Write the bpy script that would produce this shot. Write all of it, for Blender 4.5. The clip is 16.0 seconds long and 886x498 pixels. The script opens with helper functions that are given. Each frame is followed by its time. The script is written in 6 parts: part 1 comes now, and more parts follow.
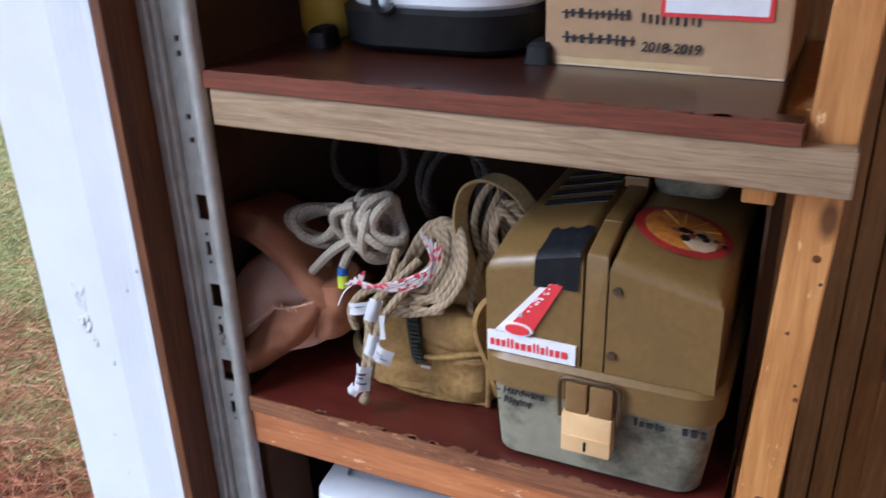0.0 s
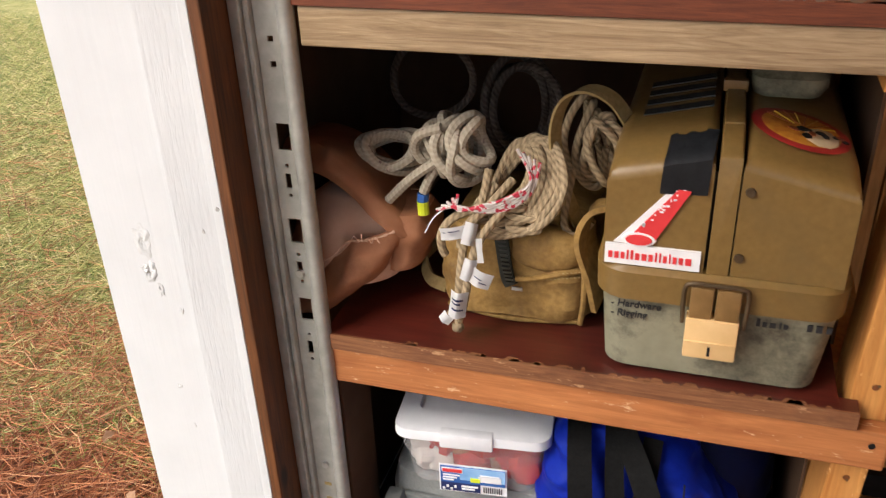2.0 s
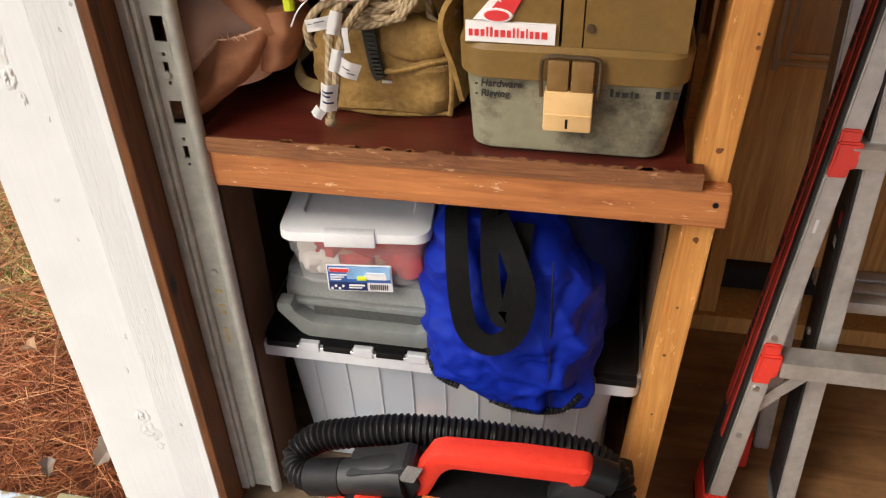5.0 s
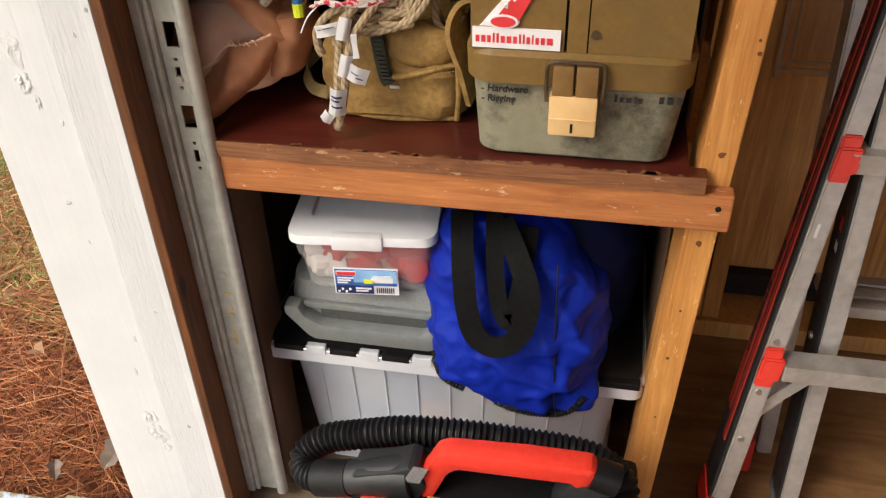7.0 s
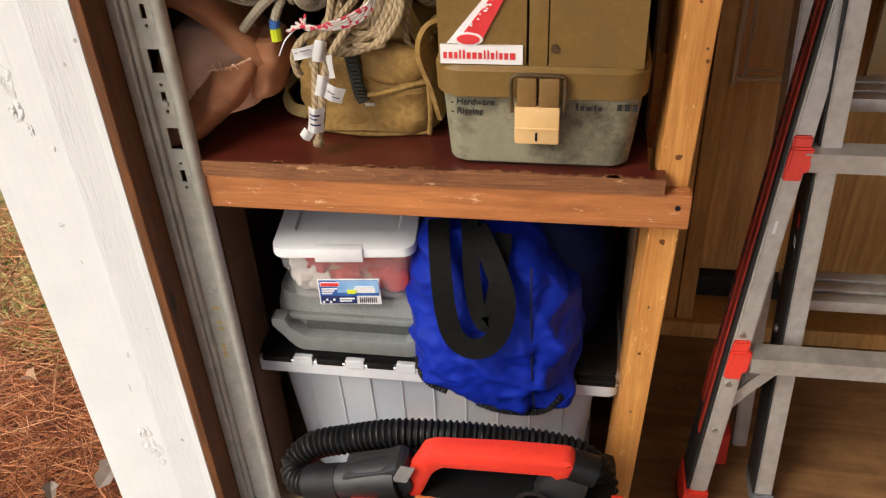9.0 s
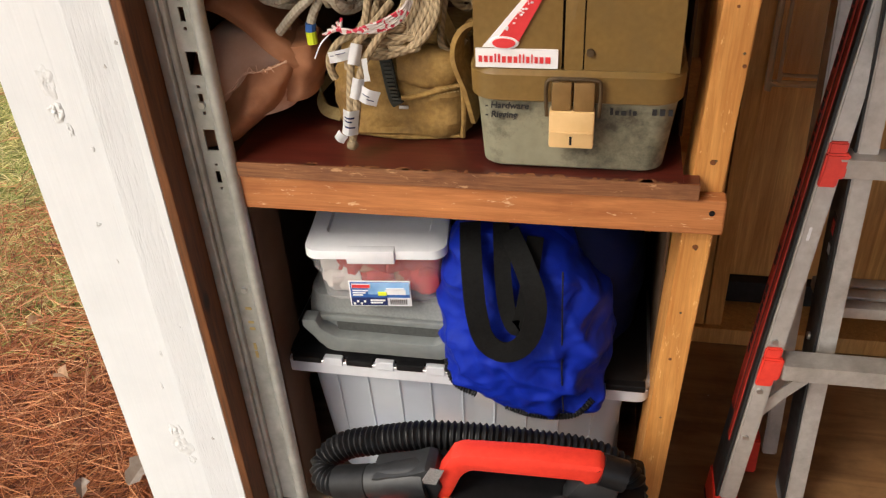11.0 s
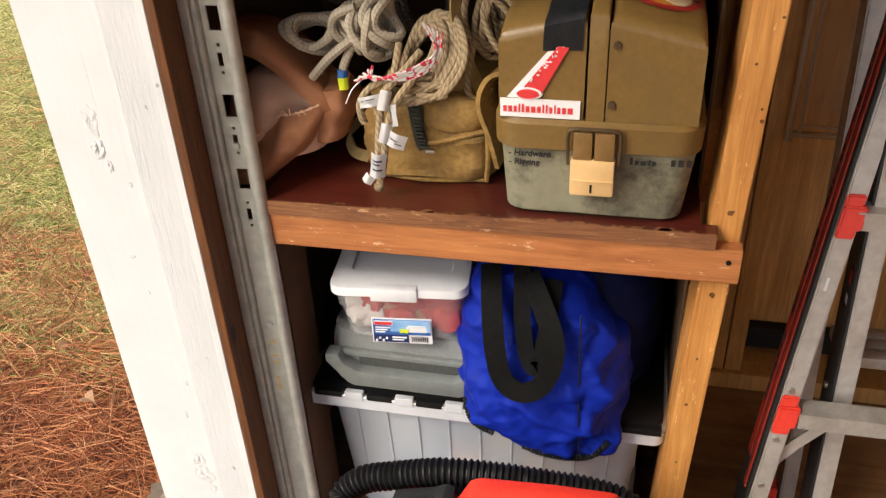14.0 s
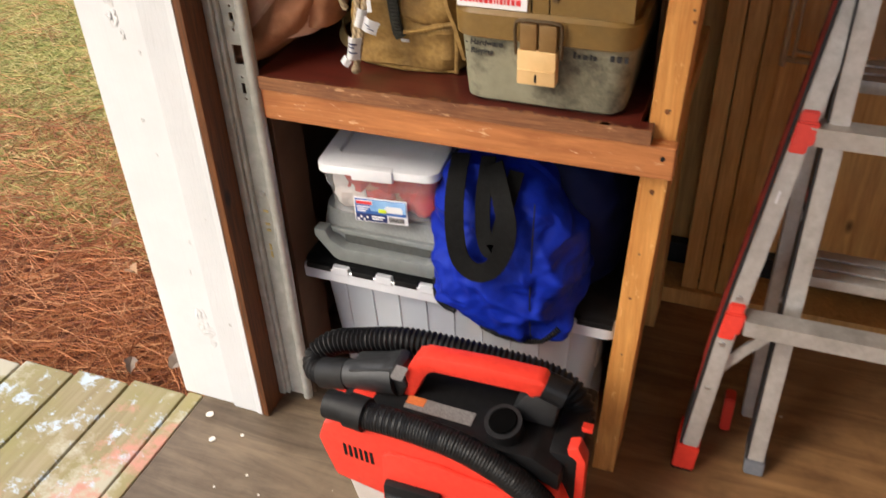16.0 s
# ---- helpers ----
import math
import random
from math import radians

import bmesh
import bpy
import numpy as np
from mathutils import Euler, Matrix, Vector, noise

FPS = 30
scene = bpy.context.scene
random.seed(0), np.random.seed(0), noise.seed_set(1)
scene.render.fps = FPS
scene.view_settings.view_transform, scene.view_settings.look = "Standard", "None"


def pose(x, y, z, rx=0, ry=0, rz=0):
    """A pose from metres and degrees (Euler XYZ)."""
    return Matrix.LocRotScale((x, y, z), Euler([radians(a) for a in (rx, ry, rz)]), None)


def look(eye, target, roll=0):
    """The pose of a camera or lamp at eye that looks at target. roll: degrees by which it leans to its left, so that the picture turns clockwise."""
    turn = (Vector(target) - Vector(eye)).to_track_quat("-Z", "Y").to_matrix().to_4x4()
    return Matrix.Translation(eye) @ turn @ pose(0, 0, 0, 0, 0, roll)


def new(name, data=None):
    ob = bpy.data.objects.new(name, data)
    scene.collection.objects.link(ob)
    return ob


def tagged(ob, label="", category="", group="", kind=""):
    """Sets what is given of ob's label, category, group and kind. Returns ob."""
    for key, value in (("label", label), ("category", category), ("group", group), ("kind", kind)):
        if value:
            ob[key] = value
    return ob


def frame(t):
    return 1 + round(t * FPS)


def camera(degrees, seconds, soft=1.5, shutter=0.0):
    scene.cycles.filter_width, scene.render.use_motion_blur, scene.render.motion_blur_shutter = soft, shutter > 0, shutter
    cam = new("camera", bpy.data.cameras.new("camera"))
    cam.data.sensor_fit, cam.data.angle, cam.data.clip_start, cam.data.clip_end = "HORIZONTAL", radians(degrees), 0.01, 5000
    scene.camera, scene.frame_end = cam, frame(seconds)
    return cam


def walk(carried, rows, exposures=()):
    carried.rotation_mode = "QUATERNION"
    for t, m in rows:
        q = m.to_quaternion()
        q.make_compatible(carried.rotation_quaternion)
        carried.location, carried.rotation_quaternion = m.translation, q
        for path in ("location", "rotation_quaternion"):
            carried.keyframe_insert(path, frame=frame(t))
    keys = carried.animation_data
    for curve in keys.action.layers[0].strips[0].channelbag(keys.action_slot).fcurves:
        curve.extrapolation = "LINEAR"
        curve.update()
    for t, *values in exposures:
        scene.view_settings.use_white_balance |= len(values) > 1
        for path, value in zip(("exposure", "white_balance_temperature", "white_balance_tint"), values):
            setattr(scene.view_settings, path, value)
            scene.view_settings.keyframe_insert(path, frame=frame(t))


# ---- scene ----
cam = camera(54.3, 16.0, soft=1.25, shutter=0.5)
PATH = [
    (0, (0.007, 0.014, 1.331), (-0.769, 1.655, 0.491), -1.7),
    (0.5, (-0.019, 0.017, 1.32), (-0.847, 1.598, 0.417), -1.4),
    (1, (-0.058, 0.014, 1.307), (-0.864, 1.572, 0.347), -1.8),
    (1.5, (-0.128, -0.011, 1.302), (-0.799, 1.615, 0.349), -3.2),
    (2, (-0.186, -0.048, 1.302), (-0.74, 1.618, 0.345), -2.3),
    (2.5, (-0.183, -0.071, 1.289), (-0.678, 1.61, 0.325), -3.7),
    (3, (-0.165, -0.077, 1.278), (-0.574, 1.588, 0.249), -3.6),
    (3.5, (-0.151, -0.095, 1.268), (-0.472, 1.534, 0.152), -2.0),
    (4, (-0.14, -0.107, 1.251), (-0.482, 1.453, 0.048), -2.6),
    (4.2, (-0.133, -0.103, 1.244), (-0.452, 1.446, 0.019), -2.2),
    (6.3, (-0.134, -0.115, 1.246), (-0.464, 1.448, 0.043), -0.9),
    (6.5, (-0.135, -0.116, 1.245), (-0.461, 1.444, 0.037), -1.0),
    (7, (-0.134, -0.123, 1.247), (-0.461, 1.444, 0.047), -1.6),
    (7.5, (-0.13, -0.133, 1.254), (-0.451, 1.444, 0.068), -2.3),
    (8, (-0.122, -0.151, 1.256), (-0.426, 1.435, 0.077), -2.9),
    (8.5, (-0.117, -0.167, 1.264), (-0.419, 1.437, 0.109), -3.2),
    (9, (-0.115, -0.174, 1.263), (-0.412, 1.428, 0.104), -2.9),
    (11.3, (-0.131, -0.179, 1.265), (-0.486, 1.42, 0.118), -3.3),
    (11.5, (-0.135, -0.176, 1.265), (-0.493, 1.427, 0.124), -3.2),
    (12, (-0.138, -0.182, 1.274), (-0.523, 1.427, 0.151), -3.4),
    (12.5, (-0.135, -0.186, 1.283), (-0.537, 1.42, 0.161), -3.4),
    (13, (-0.135, -0.188, 1.285), (-0.539, 1.423, 0.172), -3.1),
    (13.5, (-0.135, -0.195, 1.288), (-0.528, 1.425, 0.182), -2.8),
    (14, (-0.119, -0.196, 1.289), (-0.528, 1.434, 0.204), -2.8),
    (14.5, (-0.06, -0.187, 1.296), (-0.589, 1.432, 0.248), -3.3),
    (15, (0.022, -0.182, 1.289), (-0.664, 1.369, 0.228), -3.2),
    (15.5, (0.066, -0.215, 1.276), (-0.614, 1.29, 0.148), -2.9),
    (16, (0.088, -0.276, 1.267), (-0.512, 1.224, 0.089), -2.2),
]
walk(cam, [(t, look(eye, target, roll)) for t, eye, target, roll in PATH],
     exposures=[(0.0, -0.16, 4800, 9), (0.4, -0.15, 5350, 9), (0.9, -0.15, 6150, 10), (1.4, -0.07, 6300, 9), (2.0, -0.09, 6250, 8), (2.5, -0.22, 6300, 8), (4.2, -0.14, 6500, 6), (9.0, -0.15, 6540, 6), (12.0, -0.12, 6580, 6), (14.5, -0.01, 6620, 6), (16.0, -0.01, 6560, 7)])

# ---- light: an overcast sky through the wide doorway and an added south opening ----
world = bpy.data.worlds.new("overcast_sky")
scene.world = world
world.use_nodes = True
wn = world.node_tree
sky = wn.nodes.new("ShaderNodeTexSky")
sky.sky_type, sky.sun_disc = "NISHITA", False
sky.sun_elevation, sky.sun_rotation = radians(46), radians(222)
sky.air_density, sky.dust_density, sky.ozone_density = 1.0, 4.0, 0.8
wn.nodes["Background"].inputs["Strength"].default_value = 0.36
wn.links.new(sky.outputs[0], wn.nodes["Background"].inputs[0])
sun_data = bpy.data.lights.new("sun", "SUN")
sun_data.energy, sun_data.angle, sun_data.color = 1.3, radians(25), (1.0, 0.96, 0.90)
sun = new("sun", sun_data)
sun.matrix_world = look((-3.3, -3.7, 5.2), (0, 0, 0))

FLOOR, GROUND = 0.09, -0.06


# ---- materials ----
def nodes_of(name):
    m = bpy.data.materials.new(name)
    m.use_nodes = True
    return m, m.node_tree, m.node_tree.nodes["Principled BSDF"]


def ramp(nt, source, stops):
    r = nt.nodes.new("ShaderNodeValToRGB")
    els = r.color_ramp.elements
    while len(els) < len(stops):
        els.new(0.5)
    for e, (p, c) in zip(els, stops):
        e.position, e.color = p, (*c, 1)
    nt.links.new(source, r.inputs[0])
    return r.outputs[0]


def coords(nt, scale=(1, 1, 1), kind="Object", turn=(0, 0, 0)):
    tc = nt.nodes.new("ShaderNodeTexCoord")
    mp = nt.nodes.new("ShaderNodeMapping")
    mp.inputs["Scale"].default_value = scale
    mp.inputs["Rotation"].default_value = turn
    nt.links.new(tc.outputs[kind], mp.inputs[0])
    return mp.outputs[0]


def noise_tex(nt, vec, scale, detail=5, rough=0.6, distortion=0.0):
    n = nt.nodes.new("ShaderNodeTexNoise")
    n.inputs["Scale"].default_value, n.inputs["Detail"].default_value = scale, detail
    n.inputs["Roughness"].default_value, n.inputs["Distortion"].default_value = rough, distortion
    nt.links.new(vec, n.inputs["Vector"])
    return n.outputs[0]


def mix(nt, fac, a, b, mode="MIX"):
    m = nt.nodes.new("ShaderNodeMix")
    m.data_type, m.blend_type = "RGBA", mode
    for sock, v in ((m.inputs[0], fac), (m.inputs[6], a), (m.inputs[7], b)):
        if isinstance(v, (int, float)):
            sock.default_value = v
        elif isinstance(v, tuple):
            sock.default_value = (*v, 1)
        else:
            nt.links.new(v, sock)
    return m.outputs[2]


def bump(nt, bsdf, height, strength=0.3, distance=0.002):
    b = nt.nodes.new("ShaderNodeBump")
    b.inputs["Strength"].default_value, b.inputs["Distance"].default_value = strength, distance
    nt.links.new(height, b.inputs["Height"])
    nt.links.new(b.outputs[0], bsdf.inputs["Normal"])


def plain(name, low, high, rough=0.5, scale=30, metal=0.0, relief=0.15, depth=0.001, dirt=None, dirt_scale=6, coat=0.0, spec=0.5, dirt_at=(0.52, 0.72)):
    """A surface with grain and, where dirt is given, blotches of that colour."""
    m, nt, b = nodes_of(name)
    v = coords(nt)
    g = noise_tex(nt, v, scale)
    col = ramp(nt, g, [(0.3, low), (0.7, high)])
    if dirt:
        d = ramp(nt, noise_tex(nt, v, dirt_scale, 8, 0.7), [(dirt_at[0], (0, 0, 0)), (dirt_at[1], (1, 1, 1))])
        col = mix(nt, d, col, dirt)
    nt.links.new(col, b.inputs["Base Color"])
    r = ramp(nt, noise_tex(nt, v, scale * 0.4), [(0.3, (rough * 0.85,) * 3), (0.7, (min(1, rough * 1.15),) * 3)])
    nt.links.new(r, b.inputs["Roughness"])
    b.inputs["Metallic"].default_value = metal
    b.inputs["Coat Weight"].default_value = coat
    b.inputs["Specular IOR Level"].default_value = spec
    bump(nt, b, g, relief, depth)
    return m


def wood(name, low, high, axis, rough=0.6, ring=60, knots=True, coat=0.0, dark=None, relief=0.25, wear=None):
    """Sawn wood with its grain along the axis, some knots and stains."""
    m, nt, b = nodes_of(name)
    s = [1.0, 1.0, 1.0]
    s[axis] = 0.06
    v = coords(nt, tuple(s))
    grain = noise_tex(nt, v, ring, 6, 0.65, 1.2)
    fine = noise_tex(nt, v, ring * 6, 3, 0.6)
    col = ramp(nt, grain, [(0.25, low), (0.5, tuple((p + q) / 2 for p, q in zip(low, high))), (0.72, high)])
    col = mix(nt, 0.18, col, ramp(nt, fine, [(0.3, (0.1, 0.08, 0.06)), (0.65, (1, 1, 1))]), "MULTIPLY")
    flat = coords(nt)
    col = mix(nt, 0.35, col, ramp(nt, noise_tex(nt, flat, 7, 4), [(0.3, (0.55, 0.5, 0.45)), (0.65, (1, 1, 1))]), "MULTIPLY")
    if knots:
        k = [1.0, 1.0, 1.0]
        k[axis] = 0.45
        vo = nt.nodes.new("ShaderNodeTexVoronoi")
        vo.inputs["Scale"].default_value = 11
        nt.links.new(coords(nt, tuple(k)), vo.inputs["Vector"])
        spot = ramp(nt, vo.outputs["Distance"], [(0.05, (1, 1, 1)), (0.11, (0, 0, 0))])
        col = mix(nt, spot, col, tuple(c * 0.3 for c in low))
    if dark:
        d = ramp(nt, noise_tex(nt, flat, 4, 8, 0.7), [(0.5, (0, 0, 0)), (0.7, (1, 1, 1))])
        col = mix(nt, d, col, dark)
    if wear:
        w = ramp(nt, noise_tex(nt, coords(nt, tuple(0.3 if i == axis else 1.0 for i in range(3))), 90, 4, 0.8), [(0.62, (0, 0, 0)), (0.68, (1, 1, 1))])
        col = mix(nt, w, col, wear)
    nt.links.new(col, b.inputs["Base Color"])
    b.inputs["Roughness"].default_value = rough
    b.inputs["Coat Weight"].default_value = coat
    b.inputs["Coat Roughness"].default_value = 0.25
    bump(nt, b, grain, relief, 0.0015)
    return m


PINE = wood("pine_post", (0.47, 0.175, 0.034), (0.80, 0.40, 0.115), 2, ring=70, wear=(0.84, 0.52, 0.22))
PINE_RED = wood("pine_rail", (0.31, 0.095, 0.028), (0.62, 0.25, 0.082), 0, ring=80, wear=(0.66, 0.42, 0.24), relief=0.35)
PINE_GREY = wood("weathered_rail", (0.21, 0.125, 0.058), (0.56, 0.41, 0.245), 0, ring=130, relief=0.4)
PINE_DARK = wood("dim_stud", (0.42, 0.19, 0.048), (0.72, 0.385, 0.12), 2, ring=90)
JAMB_BROWN = wood("jamb_brown", (0.045, 0.014, 0.003), (0.20, 0.066, 0.014), 2, ring=110)
PLY_WALL = wood("wall_plywood", (0.42, 0.18, 0.045), (0.80, 0.45, 0.15), 2, ring=55)
SHELF_TOP = wood("varnished_top", (0.06, 0.010, 0.007), (0.125, 0.022, 0.014), 0, rough=0.3, knots=False, coat=0.25, relief=0.08, dark=(0.035, 0.010, 0.008))
UPPER_TOP = wood("varnished_upper_top", (0.030, 0.009, 0.006), (0.075, 0.022, 0.013), 0, rough=0.28, knots=False, coat=0.3, relief=0.08, dark=(0.02, 0.008, 0.006))
SHELF_EDGE = wood("shelf_edge", (0.13, 0.042, 0.017), (0.36, 0.16, 0.066), 0, ring=190, knots=False, wear=(0.48, 0.27, 0.14), dark=(0.11, 0.035, 0.015))
EDGE_RED = wood("shelf_edge_red", (0.085, 0.018, 0.007), (0.26, 0.070, 0.026), 0, ring=170, knots=False)
ALU = plain("aluminium", (0.48, 0.46, 0.43), (0.60, 0.58, 0.55), 0.42, 60, 0.55, 0.1, 0.0006, dirt=(0.36, 0.34, 0.31), dirt_scale=9)
GALV = plain("galvanised", (0.36, 0.365, 0.335), (0.52, 0.52, 0.485), 0.42, 45, 0.35, 0.1, 0.0006, dirt=(0.36, 0.345, 0.31), dirt_scale=14)
TAN = plain("tan_plastic", (0.170, 0.100, 0.028), (0.205, 0.124, 0.038), 0.36, 140, 0, 0.08, 0.0004, dirt=(0.155, 0.098, 0.034), dirt_scale=7)
BASE_GREY = plain("grey_plastic", (0.20, 0.19, 0.130), (0.30, 0.285, 0.20), 0.5, 25, 0, 0.1, 0.0005, dirt=(0.06, 0.055, 0.038), dirt_scale=13, dirt_at=(0.46, 0.63))
CREAM = plain("cream_plastic", (0.66, 0.43, 0.19), (0.74, 0.50, 0.24), 0.45, 40, 0, 0.08, 0.0005)
BROWN_PL = plain("brown_plastic", (0.17, 0.095, 0.03), (0.23, 0.13, 0.045), 0.4, 60)
BLACK = plain("black_plastic", (0.006, 0.006, 0.0065), (0.012, 0.012, 0.013), 0.42, 80, 0, 0.1, 0.0004, spec=0.22)
BLACK_SOFT = plain("black_rubber", (0.007, 0.007, 0.0075), (0.015, 0.015, 0.016), 0.5, 60, spec=0.22)
DARK_GREY = plain("charcoal_plastic", (0.014, 0.0145, 0.0155), (0.024, 0.025, 0.027), 0.5, 120, 0, 0.2, 0.0005)
RED = plain("red_plastic", (0.68, 0.036, 0.022), (0.77, 0.052, 0.030), 0.38, 120, 0, 0.08, 0.0003)
RED_DIM = plain("red_rail", (0.34, 0.026, 0.018), (0.44, 0.04, 0.026), 0.5, 50, 0, 0.1, 0.0004, dirt=(0.2, 0.03, 0.02), dirt_scale=16)
WHITE_PL = plain("white_lid", (0.70, 0.71, 0.75), (0.76, 0.77, 0.80), 0.42, 50, 0, 0.05, 0.0004)
PAPER = plain("paper", (0.74, 0.74, 0.76), (0.82, 0.82, 0.83), 0.7, 60)
INK = plain("ink", (0.012, 0.012, 0.014), (0.02, 0.02, 0.022), 0.6, 60)
RED_INK = plain("red_print", (0.62, 0.03, 0.035), (0.70, 0.045, 0.05), 0.5, 60)
BLUE_INK = plain("blue_print", (0.02, 0.07, 0.30), (0.04, 0.16, 0.48), 0.5, 25)
NAVY_INK = plain("navy_print", (0.01, 0.02, 0.10), (0.015, 0.03, 0.14), 0.5, 25)
YELLOW = plain("yellow_tape", (0.62, 0.72, 0.02), (0.72, 0.80, 0.05), 0.5, 60)
ORANGE_INK = plain("orange_print", (0.42, 0.10, 0.014), (0.62, 0.28, 0.03), 0.5, 90)
BLUE_CLOTH = plain("blue_nylon", (0.004, 0.012, 0.21), (0.007, 0.023, 0.31), 0.5, 60, 0, 0.2, 0.002, spec=0.3)
BLUE_CLOTH.node_tree.nodes["Principled BSDF"].inputs["Specular Tint"].default_value = (0.25, 0.35, 1.0, 1)
# the bag's blue nylon again, darkened to hold the shade on its rear
BLUE_SHADED = plain("shaded_blue_nylon", (0.002, 0.004, 0.022), (0.003, 0.006, 0.038), 0.6, 20, 0, 0.3, 0.004, spec=0.08)
CANVAS = plain("tan_canvas", (0.21, 0.118, 0.028), (0.33, 0.20, 0.058), 0.85, 140, 0, 0.6, 0.0016, dirt=(0.16, 0.088, 0.024), dirt_scale=16, dirt_at=(0.48, 0.66))
WEB_TAN = plain("tan_webbing", (0.24, 0.165, 0.06), (0.34, 0.24, 0.10), 0.85, 160, 0, 0.4, 0.001)
TERRA = plain("terracotta_cloth", (0.31, 0.122, 0.054), (0.48, 0.225, 0.118), 0.8, 14, 0, 0.2, 0.003, dirt=(0.19, 0.070, 0.032), dirt_scale=6)
GREY_CASE = plain("grey_case", (0.17, 0.18, 0.18), (0.23, 0.24, 0.235), 0.45, 260, 0, 0.5, 0.0008)
CARDBOARD = plain("cardboard", (0.36, 0.23, 0.115), (0.44, 0.29, 0.155), 0.8, 22, 0, 0.12, 0.001)
TANK = plain("pale_tank", (0.50, 0.45, 0.42), (0.58, 0.53, 0.49), 0.45, 30)
TAPE = plain("duct_tape", (0.012, 0.014, 0.018), (0.03, 0.032, 0.036), 0.5, 35, 0, 0.7, 0.004)
STEEL = plain("steel", (0.5, 0.5, 0.5), (0.62, 0.62, 0.62), 0.35, 80, 0.9)
BRONZE = plain("dark_steel", (0.10, 0.07, 0.04), (0.16, 0.115, 0.07), 0.4, 80, 0.7)
YELLOW_PL = plain("yellow_plastic", (0.55, 0.36, 0.03), (0.62, 0.42, 0.05), 0.4, 40)
# dark brown boards; in the shelf bays this colour stands in for shade
DARK_ROOM = plain("shaded_boards", (0.07, 0.035, 0.018), (0.13, 0.07, 0.035), 0.8, 8)


def painted(name, strokes, shade=1.0, depth=0.002, run=(1, 1, 0.03)):
    """White paint on a planed or rough board, with chips that show the bare knots."""
    m, nt, b = nodes_of(name)
    flat = coords(nt)
    streak = noise_tex(nt, coords(nt, run), strokes, 5, 0.6, 0.4)
    col = ramp(nt, noise_tex(nt, flat, 9, 5), [(0.3, tuple(c * shade for c in (0.645, 0.66, 0.675))), (0.7, tuple(c * shade for c in (0.715, 0.73, 0.745)))])
    chip = ramp(nt, noise_tex(nt, coords(nt, (1, 1, 0.45)), 30, 9, 0.75), [(0.735, (0, 0, 0)), (0.75, (1, 1, 1))])
    col = mix(nt, chip, col, (0.52, 0.51, 0.49))
    nt.links.new(col, b.inputs["Base Color"])
    b.inputs["Roughness"].default_value = 0.55
    bump(nt, b, streak, 0.6, depth)
    return m


# the rough board's white is lowered to hold the shading of its slight tilt
WHITE_FLAT, WHITE_ROUGH = painted("white_paint", 90, 0.93, 0.0011), painted("white_paint_rough", 260, 0.87, 0.0016, (1, 1, 0.10))


def milky(name, tint, alpha):
    m, nt, b = nodes_of(name)
    v = coords(nt)
    nt.links.new(ramp(nt, noise_tex(nt, v, 12), [(0.3, tuple(c * 0.92 for c in tint)), (0.7, tint)]), b.inputs["Base Color"])
    b.inputs["Roughness"].default_value, b.inputs["Alpha"].default_value = 0.3, alpha
    return m


CLEAR, MILKY = milky("clear_plastic", (0.80, 0.80, 0.82), 0.17), milky("milky_plastic", (0.72, 0.80, 0.90), 0.58)


def rope_mat(name, low, high, turns, lean, fleck=None, cover=0.61, groove=0.62, relief=0.6):
    """Rope whose strands run slanting round it; u is the length in metres, v goes once round."""
    m, nt, b = nodes_of(name)
    tc = nt.nodes.new("ShaderNodeUVMap")
    sep = nt.nodes.new("ShaderNodeSeparateXYZ")
    nt.links.new(tc.outputs[0], sep.inputs[0])
    a = nt.nodes.new("ShaderNodeMath")
    a.operation = "MULTIPLY_ADD"
    nt.links.new(sep.outputs[0], a.inputs[0])
    a.inputs[1].default_value = turns
    c = nt.nodes.new("ShaderNodeMath")
    c.operation = "MULTIPLY"
    nt.links.new(sep.outputs[1], c.inputs[0])
    c.inputs[1].default_value = lean
    nt.links.new(c.outputs[0], a.inputs[2])
    f = nt.nodes.new("ShaderNodeMath")
    f.operation = "PINGPONG"
    nt.links.new(a.outputs[0], f.inputs[0])
    f.inputs[1].default_value = 0.5
    col = ramp(nt, f.outputs[0], [(0.0, tuple(x * groove for x in low)), (0.35, low), (0.9, high)])
    col = mix(nt, 0.5, col, ramp(nt, noise_tex(nt, coords(nt), 35), [(0.3, (0.6, 0.57, 0.52)), (0.65, (1, 1, 1))]), "MULTIPLY")
    if fleck:
        k = ramp(nt, noise_tex(nt, coords(nt), 130, 2), [(cover, (0, 0, 0)), (cover + 0.02, (1, 1, 1))])
        col = mix(nt, k, col, fleck)
    nt.links.new(col, b.inputs["Base Color"])
    b.inputs["Roughness"].default_value = 0.85
    bump(nt, b, f.outputs[0], relief, 0.003)
    return m


ROPE_WHITE = rope_mat("white_rope", (0.46, 0.40, 0.31), (0.61, 0.54, 0.44), 180, 2, (0.22, 0.15, 0.13), 0.66, 0.85, 0.25)
ROPE_CREAM = rope_mat("cream_rope", (0.40, 0.30, 0.18), (0.60, 0.48, 0.31), 110, 3)
ROPE_GREY = rope_mat("old_rope", (0.075, 0.055, 0.045), (0.13, 0.10, 0.082), 150, 3)
CORD = rope_mat("red_white_cord", (0.64, 0.58, 0.56), (0.80, 0.76, 0.74), 60, 2, (0.50, 0.03, 0.06), 0.53, 0.85)


